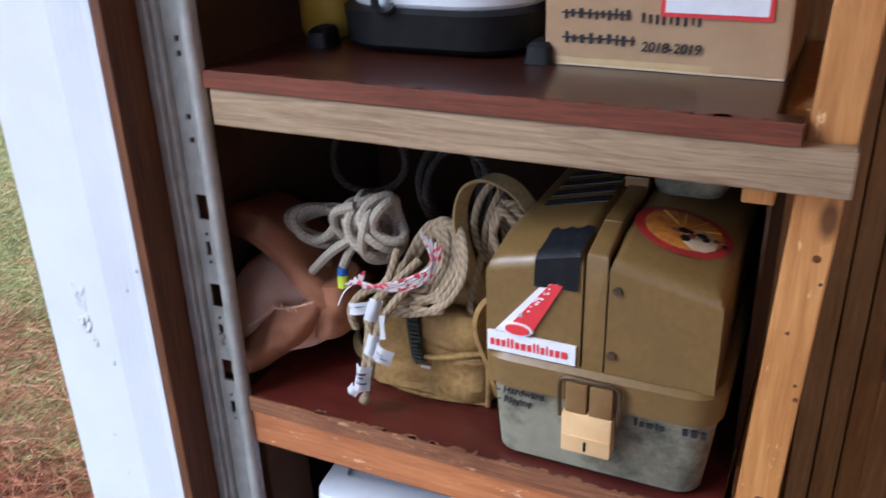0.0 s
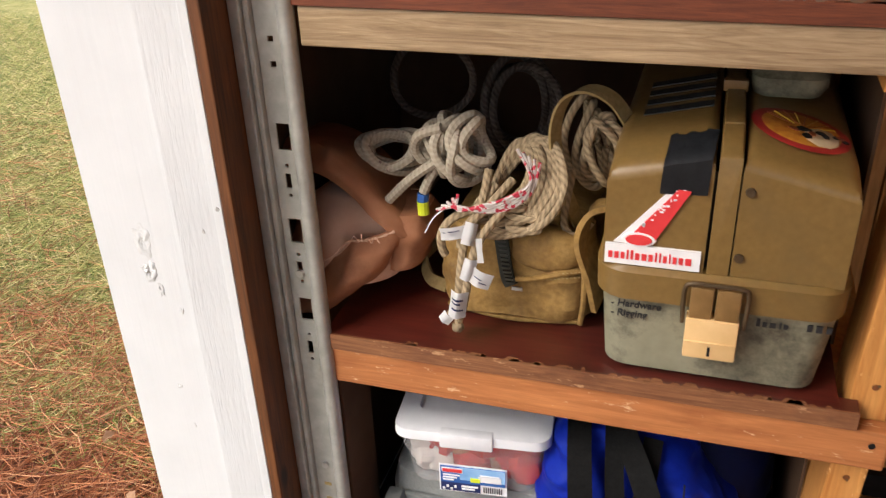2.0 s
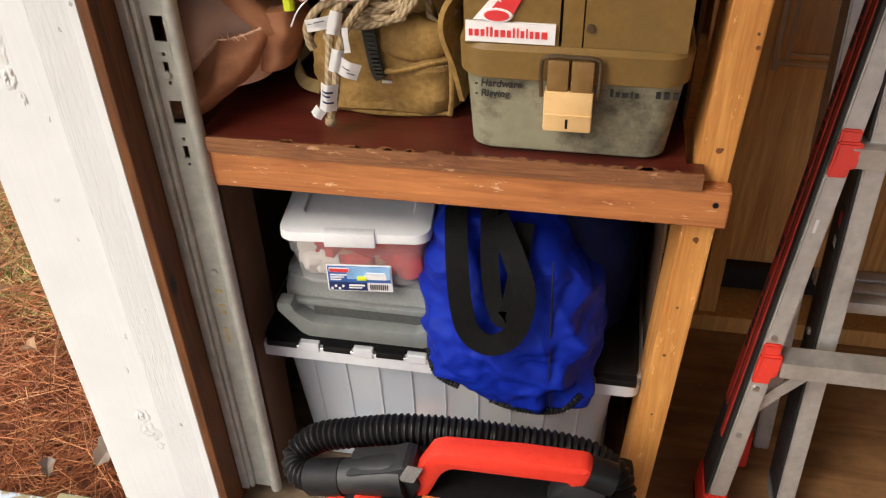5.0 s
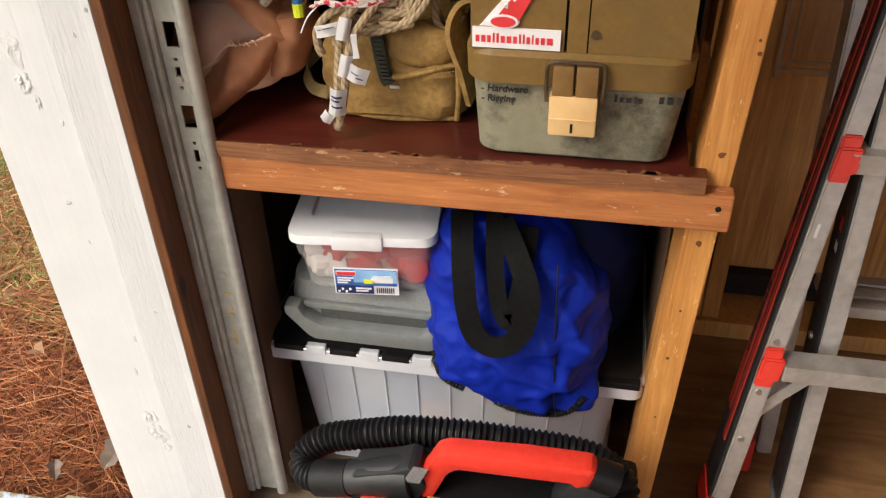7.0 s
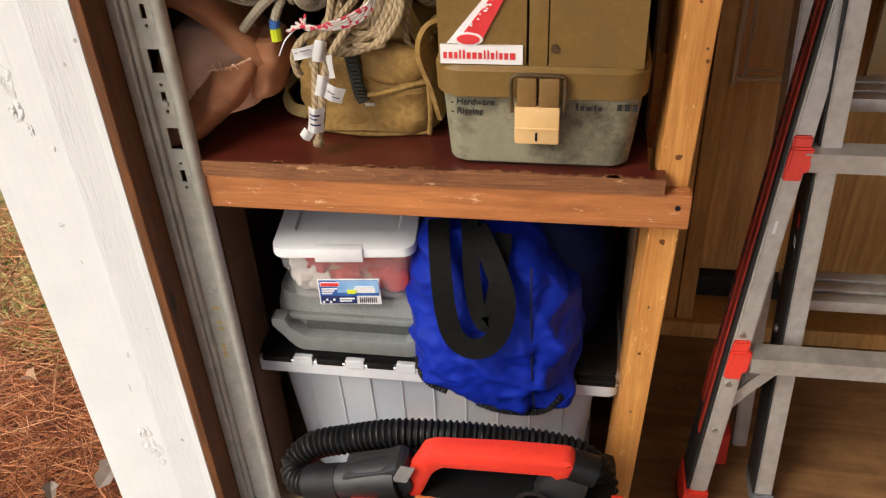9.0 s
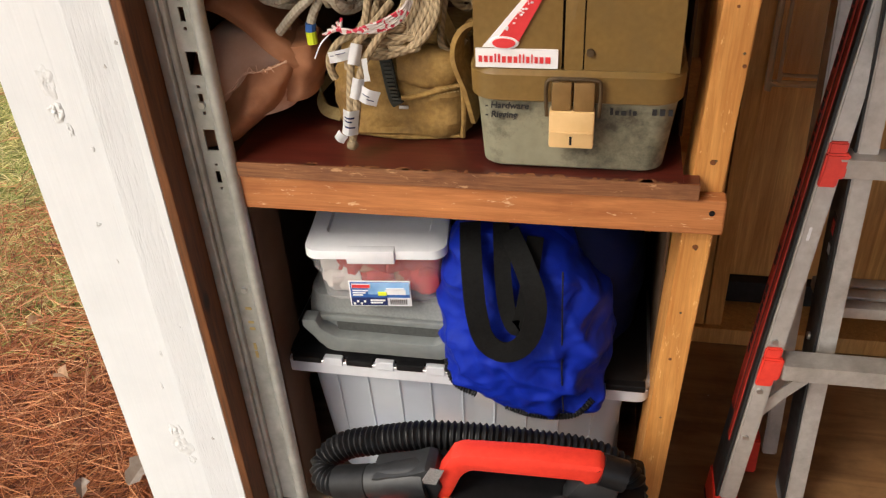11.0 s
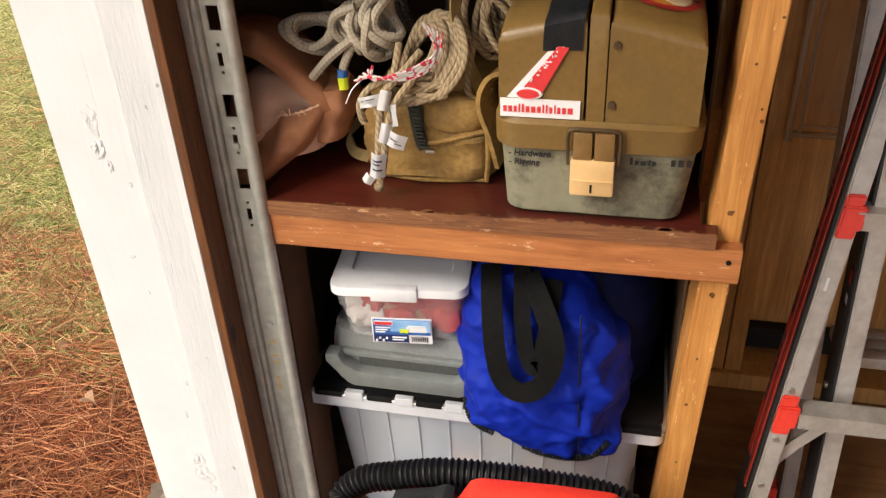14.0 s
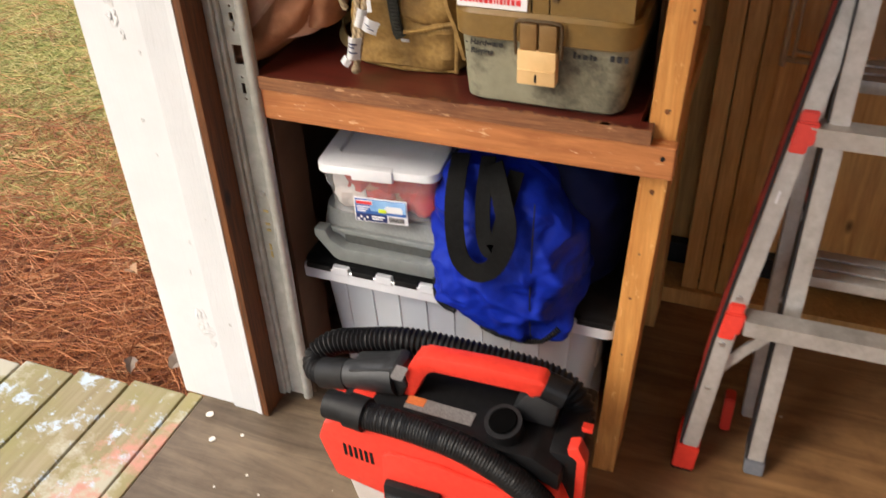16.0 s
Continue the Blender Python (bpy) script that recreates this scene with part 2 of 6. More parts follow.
def floor_mat():
    """Plywood: warm and stained inside, bleached grey by the weather at the doorway."""
    m, nt, b = nodes_of("floor_plywood")
    flat = coords(nt)
    g = noise_tex(nt, coords(nt, (0.12, 1, 1)), 22, 7, 0.65, 1.0)
    warm = ramp(nt, g, [(0.25, (0.12, 0.055, 0.02)), (0.75, (0.36, 0.20, 0.085))])
    grey = ramp(nt, g, [(0.28, (0.070, 0.050, 0.031)), (0.72, (0.225, 0.165, 0.105))])
    sep = nt.nodes.new("ShaderNodeSeparateXYZ")
    nt.links.new(flat, sep.inputs[0])
    wob = nt.nodes.new("ShaderNodeMath")
    wob.operation = "MULTIPLY_ADD"
    nt.links.new(noise_tex(nt, flat, 4, 6, 0.7), wob.inputs[0])
    wob.inputs[1].default_value = 0.5
    nt.links.new(sep.outputs[0], wob.inputs[2])
    fac = ramp(nt, wob.outputs[0], [(0.0, (0, 0, 0)), (0.16, (1, 1, 1))])
    col = mix(nt, fac, grey, warm)
    stain = ramp(nt, noise_tex(nt, flat, 5, 8, 0.7), [(0.48, (1, 1, 1)), (0.72, (0.45, 0.4, 0.36))])
    col = mix(nt, 0.8, col, stain, "MULTIPLY")
    fleck = ramp(nt, noise_tex(nt, flat, 55, 2), [(0.75, (0, 0, 0)), (0.765, (1, 1, 1))])
    col = mix(nt, fleck, col, (0.55, 0.50, 0.40))
    nt.links.new(col, b.inputs["Base Color"])
    b.inputs["Roughness"].default_value = 0.6
    bump(nt, b, g, 0.3, 0.002)
    return m


def deck_mat():
    """Weathered boards with spilt white, blue and pink paint near their ends."""
    m, nt, b = nodes_of("deck_boards")
    flat = coords(nt)
    g = noise_tex(nt, coords(nt, (1, 0.06, 1)), 45, 6, 0.65, 0.8)
    col = ramp(nt, g, [(0.25, (0.20, 0.155, 0.075)), (0.5, (0.29, 0.235, 0.125)), (0.75, (0.37, 0.31, 0.185))])
    green = ramp(nt, noise_tex(nt, flat, 6, 6), [(0.42, (0, 0, 0)), (0.62, (0.8, 0.8, 0.8))])
    col = mix(nt, green, col, (0.27, 0.24, 0.09))
    sep = nt.nodes.new("ShaderNodeSeparateXYZ")
    nt.links.new(flat, sep.inputs[0])

    def spill(scale, low, paint, under, start):
        near = ramp(nt, sep.outputs[1], [(start, (0, 0, 0)), (start + 0.2, (1, 1, 1))])
        n = ramp(nt, noise_tex(nt, flat, scale, 8, 0.72), [(low, (0, 0, 0)), (low + 0.07, (1, 1, 1))])
        return mix(nt, mix(nt, 1.0, n, near, "MULTIPLY"), under, paint)

    col = spill(4.5, 0.52, (0.45, 0.41, 0.30), col, 0.30)
    col = spill(20, 0.55, (0.50, 0.58, 0.65), col, 0.42)
    col = spill(4, 0.56, (0.52, 0.25, 0.18), col, 0.42)
    nt.links.new(col, b.inputs["Base Color"])
    b.inputs["Roughness"].default_value = 0.75
    bump(nt, b, g, 0.5, 0.003)
    return m


FLOOR_PLY, DECK = floor_mat(), deck_mat()


def strands(name, stops, rough=0.7):
    m, nt, b = nodes_of(name)
    geo = nt.nodes.new("ShaderNodeNewGeometry")
    nt.links.new(ramp(nt, geo.outputs["Random Per Island"], stops), b.inputs["Base Color"])
    b.inputs["Roughness"].default_value = rough
    return m


NEEDLE = strands("pine_needles", [(0.0, (0.17, 0.05, 0.018)), (0.35, (0.37, 0.12, 0.04)), (0.7, (0.52, 0.20, 0.07)), (1.0, (0.64, 0.34, 0.16))])
BLADE = strands("grass_blades", [(0.0, (0.12, 0.17, 0.025)), (0.3, (0.28, 0.30, 0.06)), (0.65, (0.54, 0.45, 0.15)), (1.0, (0.70, 0.55, 0.26))])


def ground_mat():
    m, nt, b = nodes_of("lawn_and_straw")
    flat = coords(nt)
    lawn = ramp(nt, noise_tex(nt, flat, 9, 9, 0.75), [(0.3, (0.14, 0.16, 0.03)), (0.5, (0.36, 0.32, 0.09)), (0.7, (0.52, 0.39, 0.15))])
    straw = ramp(nt, noise_tex(nt, flat, 40, 9, 0.75), [(0.3, (0.09, 0.034, 0.016)), (0.7, (0.30, 0.105, 0.042))])
    sep = nt.nodes.new("ShaderNodeSeparateXYZ")
    nt.links.new(flat, sep.inputs[0])
    a = nt.nodes.new("ShaderNodeMath")
    a.operation = "MULTIPLY_ADD"
    nt.links.new(noise_tex(nt, flat, 3, 7, 0.7), a.inputs[0])
    a.inputs[1].default_value = 0.7
    nt.links.new(sep.outputs[1], a.inputs[2])
    fac = ramp(nt, a.outputs[0], [(0.0, (0, 0, 0)), (1.0, (1, 1, 1))])
    s = nt.nodes.new("ShaderNodeMapRange")
    nt.links.new(a.outputs[0], s.inputs[0])
    s.inputs[1].default_value, s.inputs[2].default_value = 1.72, 1.95
    nt.links.new(mix(nt, s.outputs[0], straw, lawn), b.inputs["Base Color"])
    b.inputs["Roughness"].default_value = 0.9
    bump(nt, b, noise_tex(nt, flat, 30, 8), 0.6, 0.02)
    return m


EARTH = ground_mat()


# ---- building blocks ----
BASE = {}


def thing(name, at, label, category, group="", kind=""):
    ob = new(name)
    ob.location = at
    ob.empty_display_size = 0.05
    BASE[ob] = Vector(at)
    return tagged(ob, label, category, group, kind)


def link(name, bm, material, parent=None, label="", smooth=False):
    """Links a bmesh, given in world metres, as one mesh object; under a parent it moves with it."""
    bmesh.ops.recalc_face_normals(bm, faces=bm.faces)
    origin = BASE[parent] if parent else Vector((0, 0, 0))
    bm.transform(Matrix.Translation(-origin))
    me = bpy.data.meshes.new(name)
    bm.to_mesh(me)
    bm.free()
    if smooth:
        me.shade_smooth()
        me.set_sharp_from_angle(angle=radians(smooth if smooth > 1 else 35))
    for m in material if isinstance(material, (list, tuple)) else [material]:
        me.materials.append(m)
    ob = new(name, me)
    BASE[ob] = origin
    if parent:
        ob.parent = parent
    if label:
        ob["label"] = label
    return ob


def part(name, bm, material, parent, label="", smooth=True):
    return link(name, bm, material, parent, label, smooth)


def setting(name, bm, material, label, category, smooth=False):
    return tagged(link(name, bm, material, None, "", smooth), label, category, kind="structure")


def box(x0, x1, y0, y1, z0, z1, bevel=0.0, turn=None, bm=None):
    """A box, its edges eased by bevel; turn: a matrix about its centre."""
    out = bmesh.new()
    c = Vector(((x0 + x1) / 2, (y0 + y1) / 2, (z0 + z1) / 2))
    bmesh.ops.create_cube(out, size=1, matrix=Matrix.Diagonal((x1 - x0, y1 - y0, z1 - z0, 1)))
    if bevel:
        bmesh.ops.bevel(out, geom=out.edges[:], offset=bevel, segments=2, affect="EDGES", profile=0.6)
    out.transform(Matrix.Translation(c) @ (turn or Matrix()))
    return join(bm, out)


def join(bm, other):
    if bm is None:
        return other
    me = bpy.data.meshes.new("tmp")
    other.to_mesh(me)
    other.free()
    bm.from_mesh(me)
    bpy.data.meshes.remove(me)
    return bm


def ring_points(x0, x1, y0, y1, r, n=5):
    pts = []
    for cx, cy, a0 in ((x1 - r, y1 - r, 0), (x0 + r, y1 - r, 90), (x0 + r, y0 + r, 180), (x1 - r, y0 + r, 270)):
        for i in range(n):
            a = radians(a0 + 90 * i / (n - 1))
            pts.append((cx + r * math.cos(a), cy + r * math.sin(a)))
    return pts


def loft(sections, cap_low=True, cap_high=True, n=5):
    """A skin over rounded rectangles, each (z, x0, x1, y0, y1, corner radius)."""
    bm = bmesh.new()
    rings = []
    for z, x0, x1, y0, y1, r in sections:
        rings.append([bm.verts.new((x, y, z)) for x, y in ring_points(x0, x1, y0, y1, r, n)])
    for a, b in zip(rings, rings[1:]):
        for i in range(len(a)):
            j = (i + 1) % len(a)
            bm.faces.new((a[i], a[j], b[j], b[i]))
    if cap_low:
        bm.faces.new(rings[0][::-1])
    if cap_high:
        bm.faces.new(rings[-1])
    return bm


def about(bm, centre, rz=0, rx=0, ry=0):
    c = Vector(centre)
    bm.transform(Matrix.Translation(c) @ pose(0, 0, 0, rx, ry, rz) @ Matrix.Translation(-c))
    return bm


def glide(points, per=8, closed=False):
    """A smooth line through the points."""
    p = [Vector(q) for q in points]
    n, out = len(p), []
    for i in range(n if closed else n - 1):
        a, b, c, d = (p[(i + k) % n] if closed else p[min(max(i + k, 0), n - 1)] for k in (-1, 0, 1, 2))
        for k in range(per):
            t = k / per
            out.append(0.5 * (2 * b + (c - a) * t + (2 * a - 5 * b + 4 * c - d) * t * t + (3 * b - a - 3 * c + d) * t ** 3))
    if not closed:
        out.append(p[-1])
    return out


def tube(line, radius, sides=8, closed=False, bm=None, flat=1.0):
    """A round (or, by flat, oval) tube along the line; radius may be a function of the length along it."""
    out = bm or bmesh.new()
    uv = out.loops.layers.uv.verify()
    n = len(line)
    up, rings, lens, total = None, [], [], 0.0
    for i, p in enumerate(line):
        q0, q1 = line[(i - 1) % n if closed else max(i - 1, 0)], line[(i + 1) % n if closed else min(i + 1, n - 1)]
        d = (q1 - q0).normalized()
        if up is None:
            up = d.orthogonal().normalized()
        up = (up - d * up.dot(d)).normalized()
        side = d.cross(up)
        if i:
            total += (p - line[i - 1]).length
        r = radius(total) if callable(radius) else radius
        lens.append(total)
        rings.append([out.verts.new(p + r * (math.cos(a) * up + flat * math.sin(a) * side)) for a in (2 * math.pi * k / sides for k in range(sides))])
    for i in range(n if closed else n - 1):
        a, b = rings[i], rings[(i + 1) % n]
        u0, u1 = lens[i], lens[i + 1] if i + 1 < n else total + 0.01
        for k in range(sides):
            j = (k + 1) % sides
            f = out.faces.new((a[k], a[j], b[j], b[k]))
            for loop, w in zip(f.loops, ((u0, k), (u0, k + 1), (u1, k + 1), (u1, k))):
                loop[uv].uv = (w[0], w[1] / sides)
    if not closed:
        out.faces.new(rings[0][::-1])
        out.faces.new(rings[-1])
    return out


def strap(line, width, thick, across, bm=None):
    """A flat band along the line; across: the way of its width, or one way for each point."""
    out = bm or bmesh.new()
    rings = []
    n = len(line)
    for i, p in enumerate(line):
        d = (line[min(i + 1, n - 1)] - line[max(i - 1, 0)]).normalized()
        w = Vector(across[i] if isinstance(across, list) else across)
        w = (w - d * w.dot(d)).normalized() * width / 2
        t = d.cross(w).normalized() * thick / 2
        rings.append([out.verts.new(p + q) for q in (w + t, w - t, -w - t, -w + t)])
    for a, b in zip(rings, rings[1:]):
        for k in range(4):
            out.faces.new((a[k], a[(k + 1) % 4], b[(k + 1) % 4], b[k]))
    out.faces.new(rings[0][::-1])
    out.faces.new(rings[-1])
    return out


def sack(centre, size, square=0.6, folds=0.02, seed=0, freq=9.0, rows=26, cols=44, lean=(0, 0), shape=None, sharp=False, run=(1, 1, 1)):
    """A stuffed cloth body: a squarish ball, pulled and creased."""
    bm = bmesh.new()
    c = Vector(centre)

    def power(v):
        return math.copysign(abs(v) ** square, v)

    grid = []
    for i in range(rows + 1):
        la = -math.pi / 2 + math.pi * i / rows
        row = []
        for k in range(cols):
            lo = 2 * math.pi * k / cols
            p = Vector((power(math.cos(la)) * power(math.cos(lo)), power(math.cos(la)) * power(math.sin(lo)), power(math.sin(la))))
            q = Vector((p.x * size[0] / 2, p.y * size[1] / 2, p.z * size[2] / 2))
            if shape:
                q = shape(q, p)
            w = Vector((q.x * run[0], q.y * run[1], q.z * run[2])) * freq + Vector((seed * 3.7, seed * 1.3, seed * 2.1))
            crease = 1 - abs(noise.noise(w)) * 2
            if sharp:
                ridge = (1 - abs(noise.noise(w * 1.9 + Vector((9, 2, 4)))) * 2.2) * 0.30 + noise.noise(w * 0.6) * 0.5
                q += p.normalized() * folds * (crease * 0.8 + ridge + noise.noise(w * 4) * 0.08)
            else:
                q += p.normalized() * folds * (crease * 0.6 + noise.noise(w * 2.3) * 0.6 + noise.noise(w * 5.1) * 0.22)
            q.x += lean[0] * q.z
            q.y += lean[1] * q.z
            row.append(bm.verts.new(c + q) if 0 < i < rows or k == 0 else row[0])
        grid.append(row)
    for i in range(rows):
        for k in range(cols):
            vs = []
            for v in (grid[i][k], grid[i][(k + 1) % cols], grid[i + 1][(k + 1) % cols], grid[i + 1][k]):
                if v not in vs:
                    vs.append(v)
            if len(vs) > 2:
                bm.faces.new(vs)
    return bm


def cloth_shell(levels, rows, cols, square, folds, open_top=False, top=None, lift=None):
    """A slack cloth body through levels of (z, x0, x1, y0, y1), creased by folds(point, way out)."""
    bm = bmesh.new()
    zs = [l[0] for l in levels]
    at = lambda z, k: float(np.interp(z, zs, [l[k] for l in levels]))
    grid = []
    for i in range(rows + 1):
        f = i / rows
        z = zs[0] + (zs[-1] - zs[0]) * f
        # the levels are eased so that the outline bends and does not kink
        e = [(at(z - 0.008, k) + 2 * at(z, k) + at(z + 0.008, k)) / 4 for k in range(1, 5)]
        row = []
        for k in range(cols):
            g = 2 * math.pi * k / cols
            cx, cy = math.cos(g), math.sin(g)
            px, py = math.copysign(abs(cx) ** square, cx), math.copysign(abs(cy) ** square, cy)
            p = Vector(((e[0] + e[1]) / 2 + (e[1] - e[0]) / 2 * px, (e[2] + e[3]) / 2 + (e[3] - e[2]) / 2 * py, z))
            if top:
                p.z = zs[0] + (p.z - zs[0]) * (top(p.x, p.y) - zs[0]) / (zs[-1] - zs[0])
            if lift:
                p.z += lift(p) * max(0.0, 1 - (z - zs[0]) / 0.10)
            out = Vector((px, py, 0)).normalized()
            row.append(bm.verts.new(p + out * folds(p, out)))
        grid.append(row)
    for a, b in zip(grid, grid[1:]):
        for k in range(cols):
            bm.faces.new((a[k], a[(k + 1) % cols], b[(k + 1) % cols], b[k]))
    bm.faces.new(grid[0][::-1])
    if not open_top:
        bm.faces.new(grid[-1])
    return bm


def disc(centre, normal, radius, depth, sides=16, stretch=1.0):
    bm = bmesh.new()
    bmesh.ops.create_cone(bm, cap_ends=True, segments=sides, radius1=radius, radius2=radius * 0.92, depth=depth)
    q = Vector(normal).to_track_quat("Z", "Y").to_matrix().to_4x4()
    bm.transform(Matrix.Translation(centre) @ q @ Matrix.Diagonal((stretch, 1, 1, 1)))
    return bm


def prism(outline, y0, y1, bevel=0.0):
    """An outline in x and z, given depth along y."""
    bm = bmesh.new()
    a = [bm.verts.new((x, y0, z)) for x, z in outline]
    b = [bm.verts.new((x, y1, z)) for x, z in outline]
    bm.faces.new(a)
    bm.faces.new(b[::-1])
    for i in range(len(a)):
        j = (i + 1) % len(a)
        bm.faces.new((a[i], b[i], b[j], a[j]))
    if bevel:
        bmesh.ops.recalc_face_normals(bm, faces=bm.faces)
        bmesh.ops.bevel(bm, geom=bm.edges[:], offset=bevel, segments=2, affect="EDGES", profile=0.6)
    return bm


def writing(name, text, at, size, material, parent, rx=90, rz=0, shear=0.0):
    cu = bpy.data.curves.new(name, "FONT")
    cu.body, cu.size, cu.extrude, cu.shear, cu.offset = text, size, 0.0003, shear, size * 0.02
    ob = bpy.data.objects.new(name, cu)
    me = bpy.data.meshes.new_from_object(ob)
    bpy.data.objects.remove(ob)
    me.materials.append(material)
    me.transform(pose(*(Vector(at) - BASE[parent]), rx, 0, rz))
    out = new(name, me)
    BASE[out] = BASE[parent]
    out.parent = parent
    return out


# ---- yard, deck and shed ----
setting("ground", box(-60, 60, -60, 60, GROUND - 0.3, GROUND), EARTH, "dry lawn with brown pine straw beside the shed", "ground")


def straw_mesh(name, count, seed, spread, length, width, lift, tip, material, label, category):
    """Loose thin strands, each a bent three-sided rod or a blade, as one mesh."""
    rng = np.random.default_rng(seed)
    x, y = spread(rng, count)
    ang = rng.uniform(0, 2 * math.pi, count)
    le = rng.uniform(*length, count)
    base = np.stack([x, y, np.full(count, GROUND) + rng.uniform(*lift, count)], 1)
    d = np.stack([np.cos(ang), np.sin(ang), rng.uniform(*tip, count)], 1)
    d /= np.linalg.norm(d, axis=1)[:, None]
    side = np.stack([-np.sin(ang), np.cos(ang), np.zeros(count)], 1)
    bend = rng.normal(0, 0.12, count)[:, None] * le[:, None] * side
    w = width * rng.uniform(0.7, 1.3, count)[:, None]
    up = np.array([0, 0, 1.0])
    pts = []
    for k, (f, s) in enumerate(((0.0, 1.0), (0.5, 0.9), (1.0, 0.25))):
        c = base + d * le[:, None] * f + bend * (1 if k == 1 else 0)
        c[:, 2] = np.maximum(c[:, 2], GROUND + 0.001) - (0.25 * le * f * f * np.maximum(d[:, 2], 0))
        pts += [c + side * w * s, c - side * w * s, c + up * w * s * 1.2]
    v = np.stack(pts, 1).reshape(-1, 3)
    quads = []
    for k in (0, 3):
        for i in range(3):
            j = (i + 1) % 3
            quads.append((k + i, k + j, k + 3 + j, k + 3 + i))
    f = (np.arange(count)[:, None, None] * 9 + np.array(quads)[None]).reshape(-1, 4)
    me = bpy.data.meshes.new(name)
    me.from_pydata(v, [], f.tolist())
    me.materials.append(material)
    return tagged(new(name, me), label, category, kind="stuff")


def straw_spread(rng, n):
    y = rng.uniform(0.2, 1.75, n) - np.abs(rng.normal(0, 0.08, n))
    return rng.uniform(-2.7, -0.80, n), y


def lawn_spread(rng, n):
    t = rng.uniform(0, 1, n) ** 1.5
    y = 1.25 + 3.6 * t + rng.normal(0, 0.08, n)
    return -0.85 - (1.1 + y * 0.85) * rng.uniform(0, 1, n), y


straw_mesh("pine_straw", 15000, 3, straw_spread, (0.09, 0.22), 0.0012, (0.0, 0.035), (-0.12, 0.2), NEEDLE, "loose reddish brown pine needles on the ground", "pine straw")
straw_mesh("grass", 85000, 5, lawn_spread, (0.03, 0.08), 0.0015, (0.0, 0.015), (0.05, 1.0), BLADE, "short dry yellow-green lawn grass", "grass")
straw_mesh("fallen_needles", 1500, 9, lambda rng, n: (rng.uniform(-3.4, -0.9, n), rng.uniform(1.4, 3.2, n)), (0.09, 0.2), 0.0012, (0.01, 0.04), (-0.1, 0.2), NEEDLE, "scattered brown pine needles on the lawn", "pine straw")


def dead_leaf(x, y, size, turn, colour):
    bm = bmesh.new()
    rows = []
    for i in range(7):
        f = i / 6
        w = size * 0.32 * math.sin(math.pi * min(1, f * 0.9 + 0.08)) * (1 + 0.25 * math.sin(i * 2.4))
        c = Vector((size * (f - 0.5), 0, 0.012 * math.sin(f * 3)))
        rows.append([bm.verts.new(c + Vector((0, s * w, abs(s) * 0.009))) for s in (-1, -0.5, 0, 0.5, 1)])
    for a, b in zip(rows, rows[1:]):
        for k in range(4):
            bm.faces.new((a[k], a[k + 1], b[k + 1], b[k]))
    bmesh.ops.solidify(bm, geom=bm.faces[:], thickness=0.0008)
    bm.transform(pose(x, y, GROUND + 0.05, 12, -8, turn))
    tagged(link("dead_leaf", bm, colour, smooth=True), "curled dry leaf lying on the pine straw", "leaf", "dead leaves")


LEAF = plain("dry_leaf", (0.34, 0.27, 0.21), (0.48, 0.40, 0.33), 0.8, 60)
LEAF_TAN = plain("tan_leaf", (0.50, 0.30, 0.16), (0.62, 0.40, 0.24), 0.8, 60)
for lx, ly, ls, lt, lm in ((-0.955, 0.80, 0.075, 70, LEAF), (-1.25, 1.02, 0.05, -25, LEAF_TAN), (-1.42, 1.18, 0.035, 60, LEAF_TAN), (-1.75, 1.05, 0.045, 10, LEAF_TAN), (-1.05, 0.74, 0.04, 120, LEAF), (-1.62, 0.8, 0.04, 35, LEAF)):
    dead_leaf(lx, ly, ls, lt, lm)

# floor, deck
setting("floor", box(-0.777, 2.199, -2.0, 1.288, FLOOR - 0.05, FLOOR), FLOOR_PLY, "stained plywood shed floor, grey at the doorway", "floor")
deck = thing("deck", (-1.2, -0.5, FLOOR - 0.04), "weathered wooden deck boards with spilt paint outside the doorway", "deck", kind="structure")
edges = [(-0.781, -0.811), (-0.816, -0.932), (-0.938, -1.054)] + [(-1.060 - 0.122 * i, -1.176 - 0.122 * i) for i in range(9)]
for x1, x0 in edges:
    end = 0.640 + 0.10 * ((x0 + x1) / 2 + 0.80)
    link("board", box(x0, x1, -2.9, end, FLOOR - 0.035, FLOOR, 0.003), DECK, deck)
part("joist", box(-2.1, -0.79, 0.40, 0.50, GROUND - 0.02, FLOOR - 0.036), JAMB_BROWN, deck, smooth=False)
part("joist", box(-2.1, -0.79, -1.6, -1.5, GROUND - 0.02, FLOOR - 0.036), JAMB_BROWN, deck, smooth=False)

FLAKE = plain("paint_flake", (0.66, 0.63, 0.55), (0.76, 0.73, 0.65), 0.7, 90)
for fx, fy, fs in ((-0.702, 0.550, 0.013), (-0.655, 0.575, 0.008), (-0.60, 0.50, 0.006), (-0.64, 0.46, 0.005), (-0.56, 0.47, 0.005), (-0.74, 0.60, 0.018)):
    rng = random.Random(int(fx * -1000))
    bm = prism([(fs / 2 * rng.uniform(0.6, 1) * math.cos(0.7 * k), fs / 2 * rng.uniform(0.6, 1) * math.sin(0.7 * k)) for k in range(9)], 0.0, 0.0014)
    bm.transform(pose(fx, fy, FLOOR + 0.0016, 90))
    tagged(link("paint_flake", bm, FLAKE), "loose flake of white paint on the floor", "paint flake", "paint flakes")

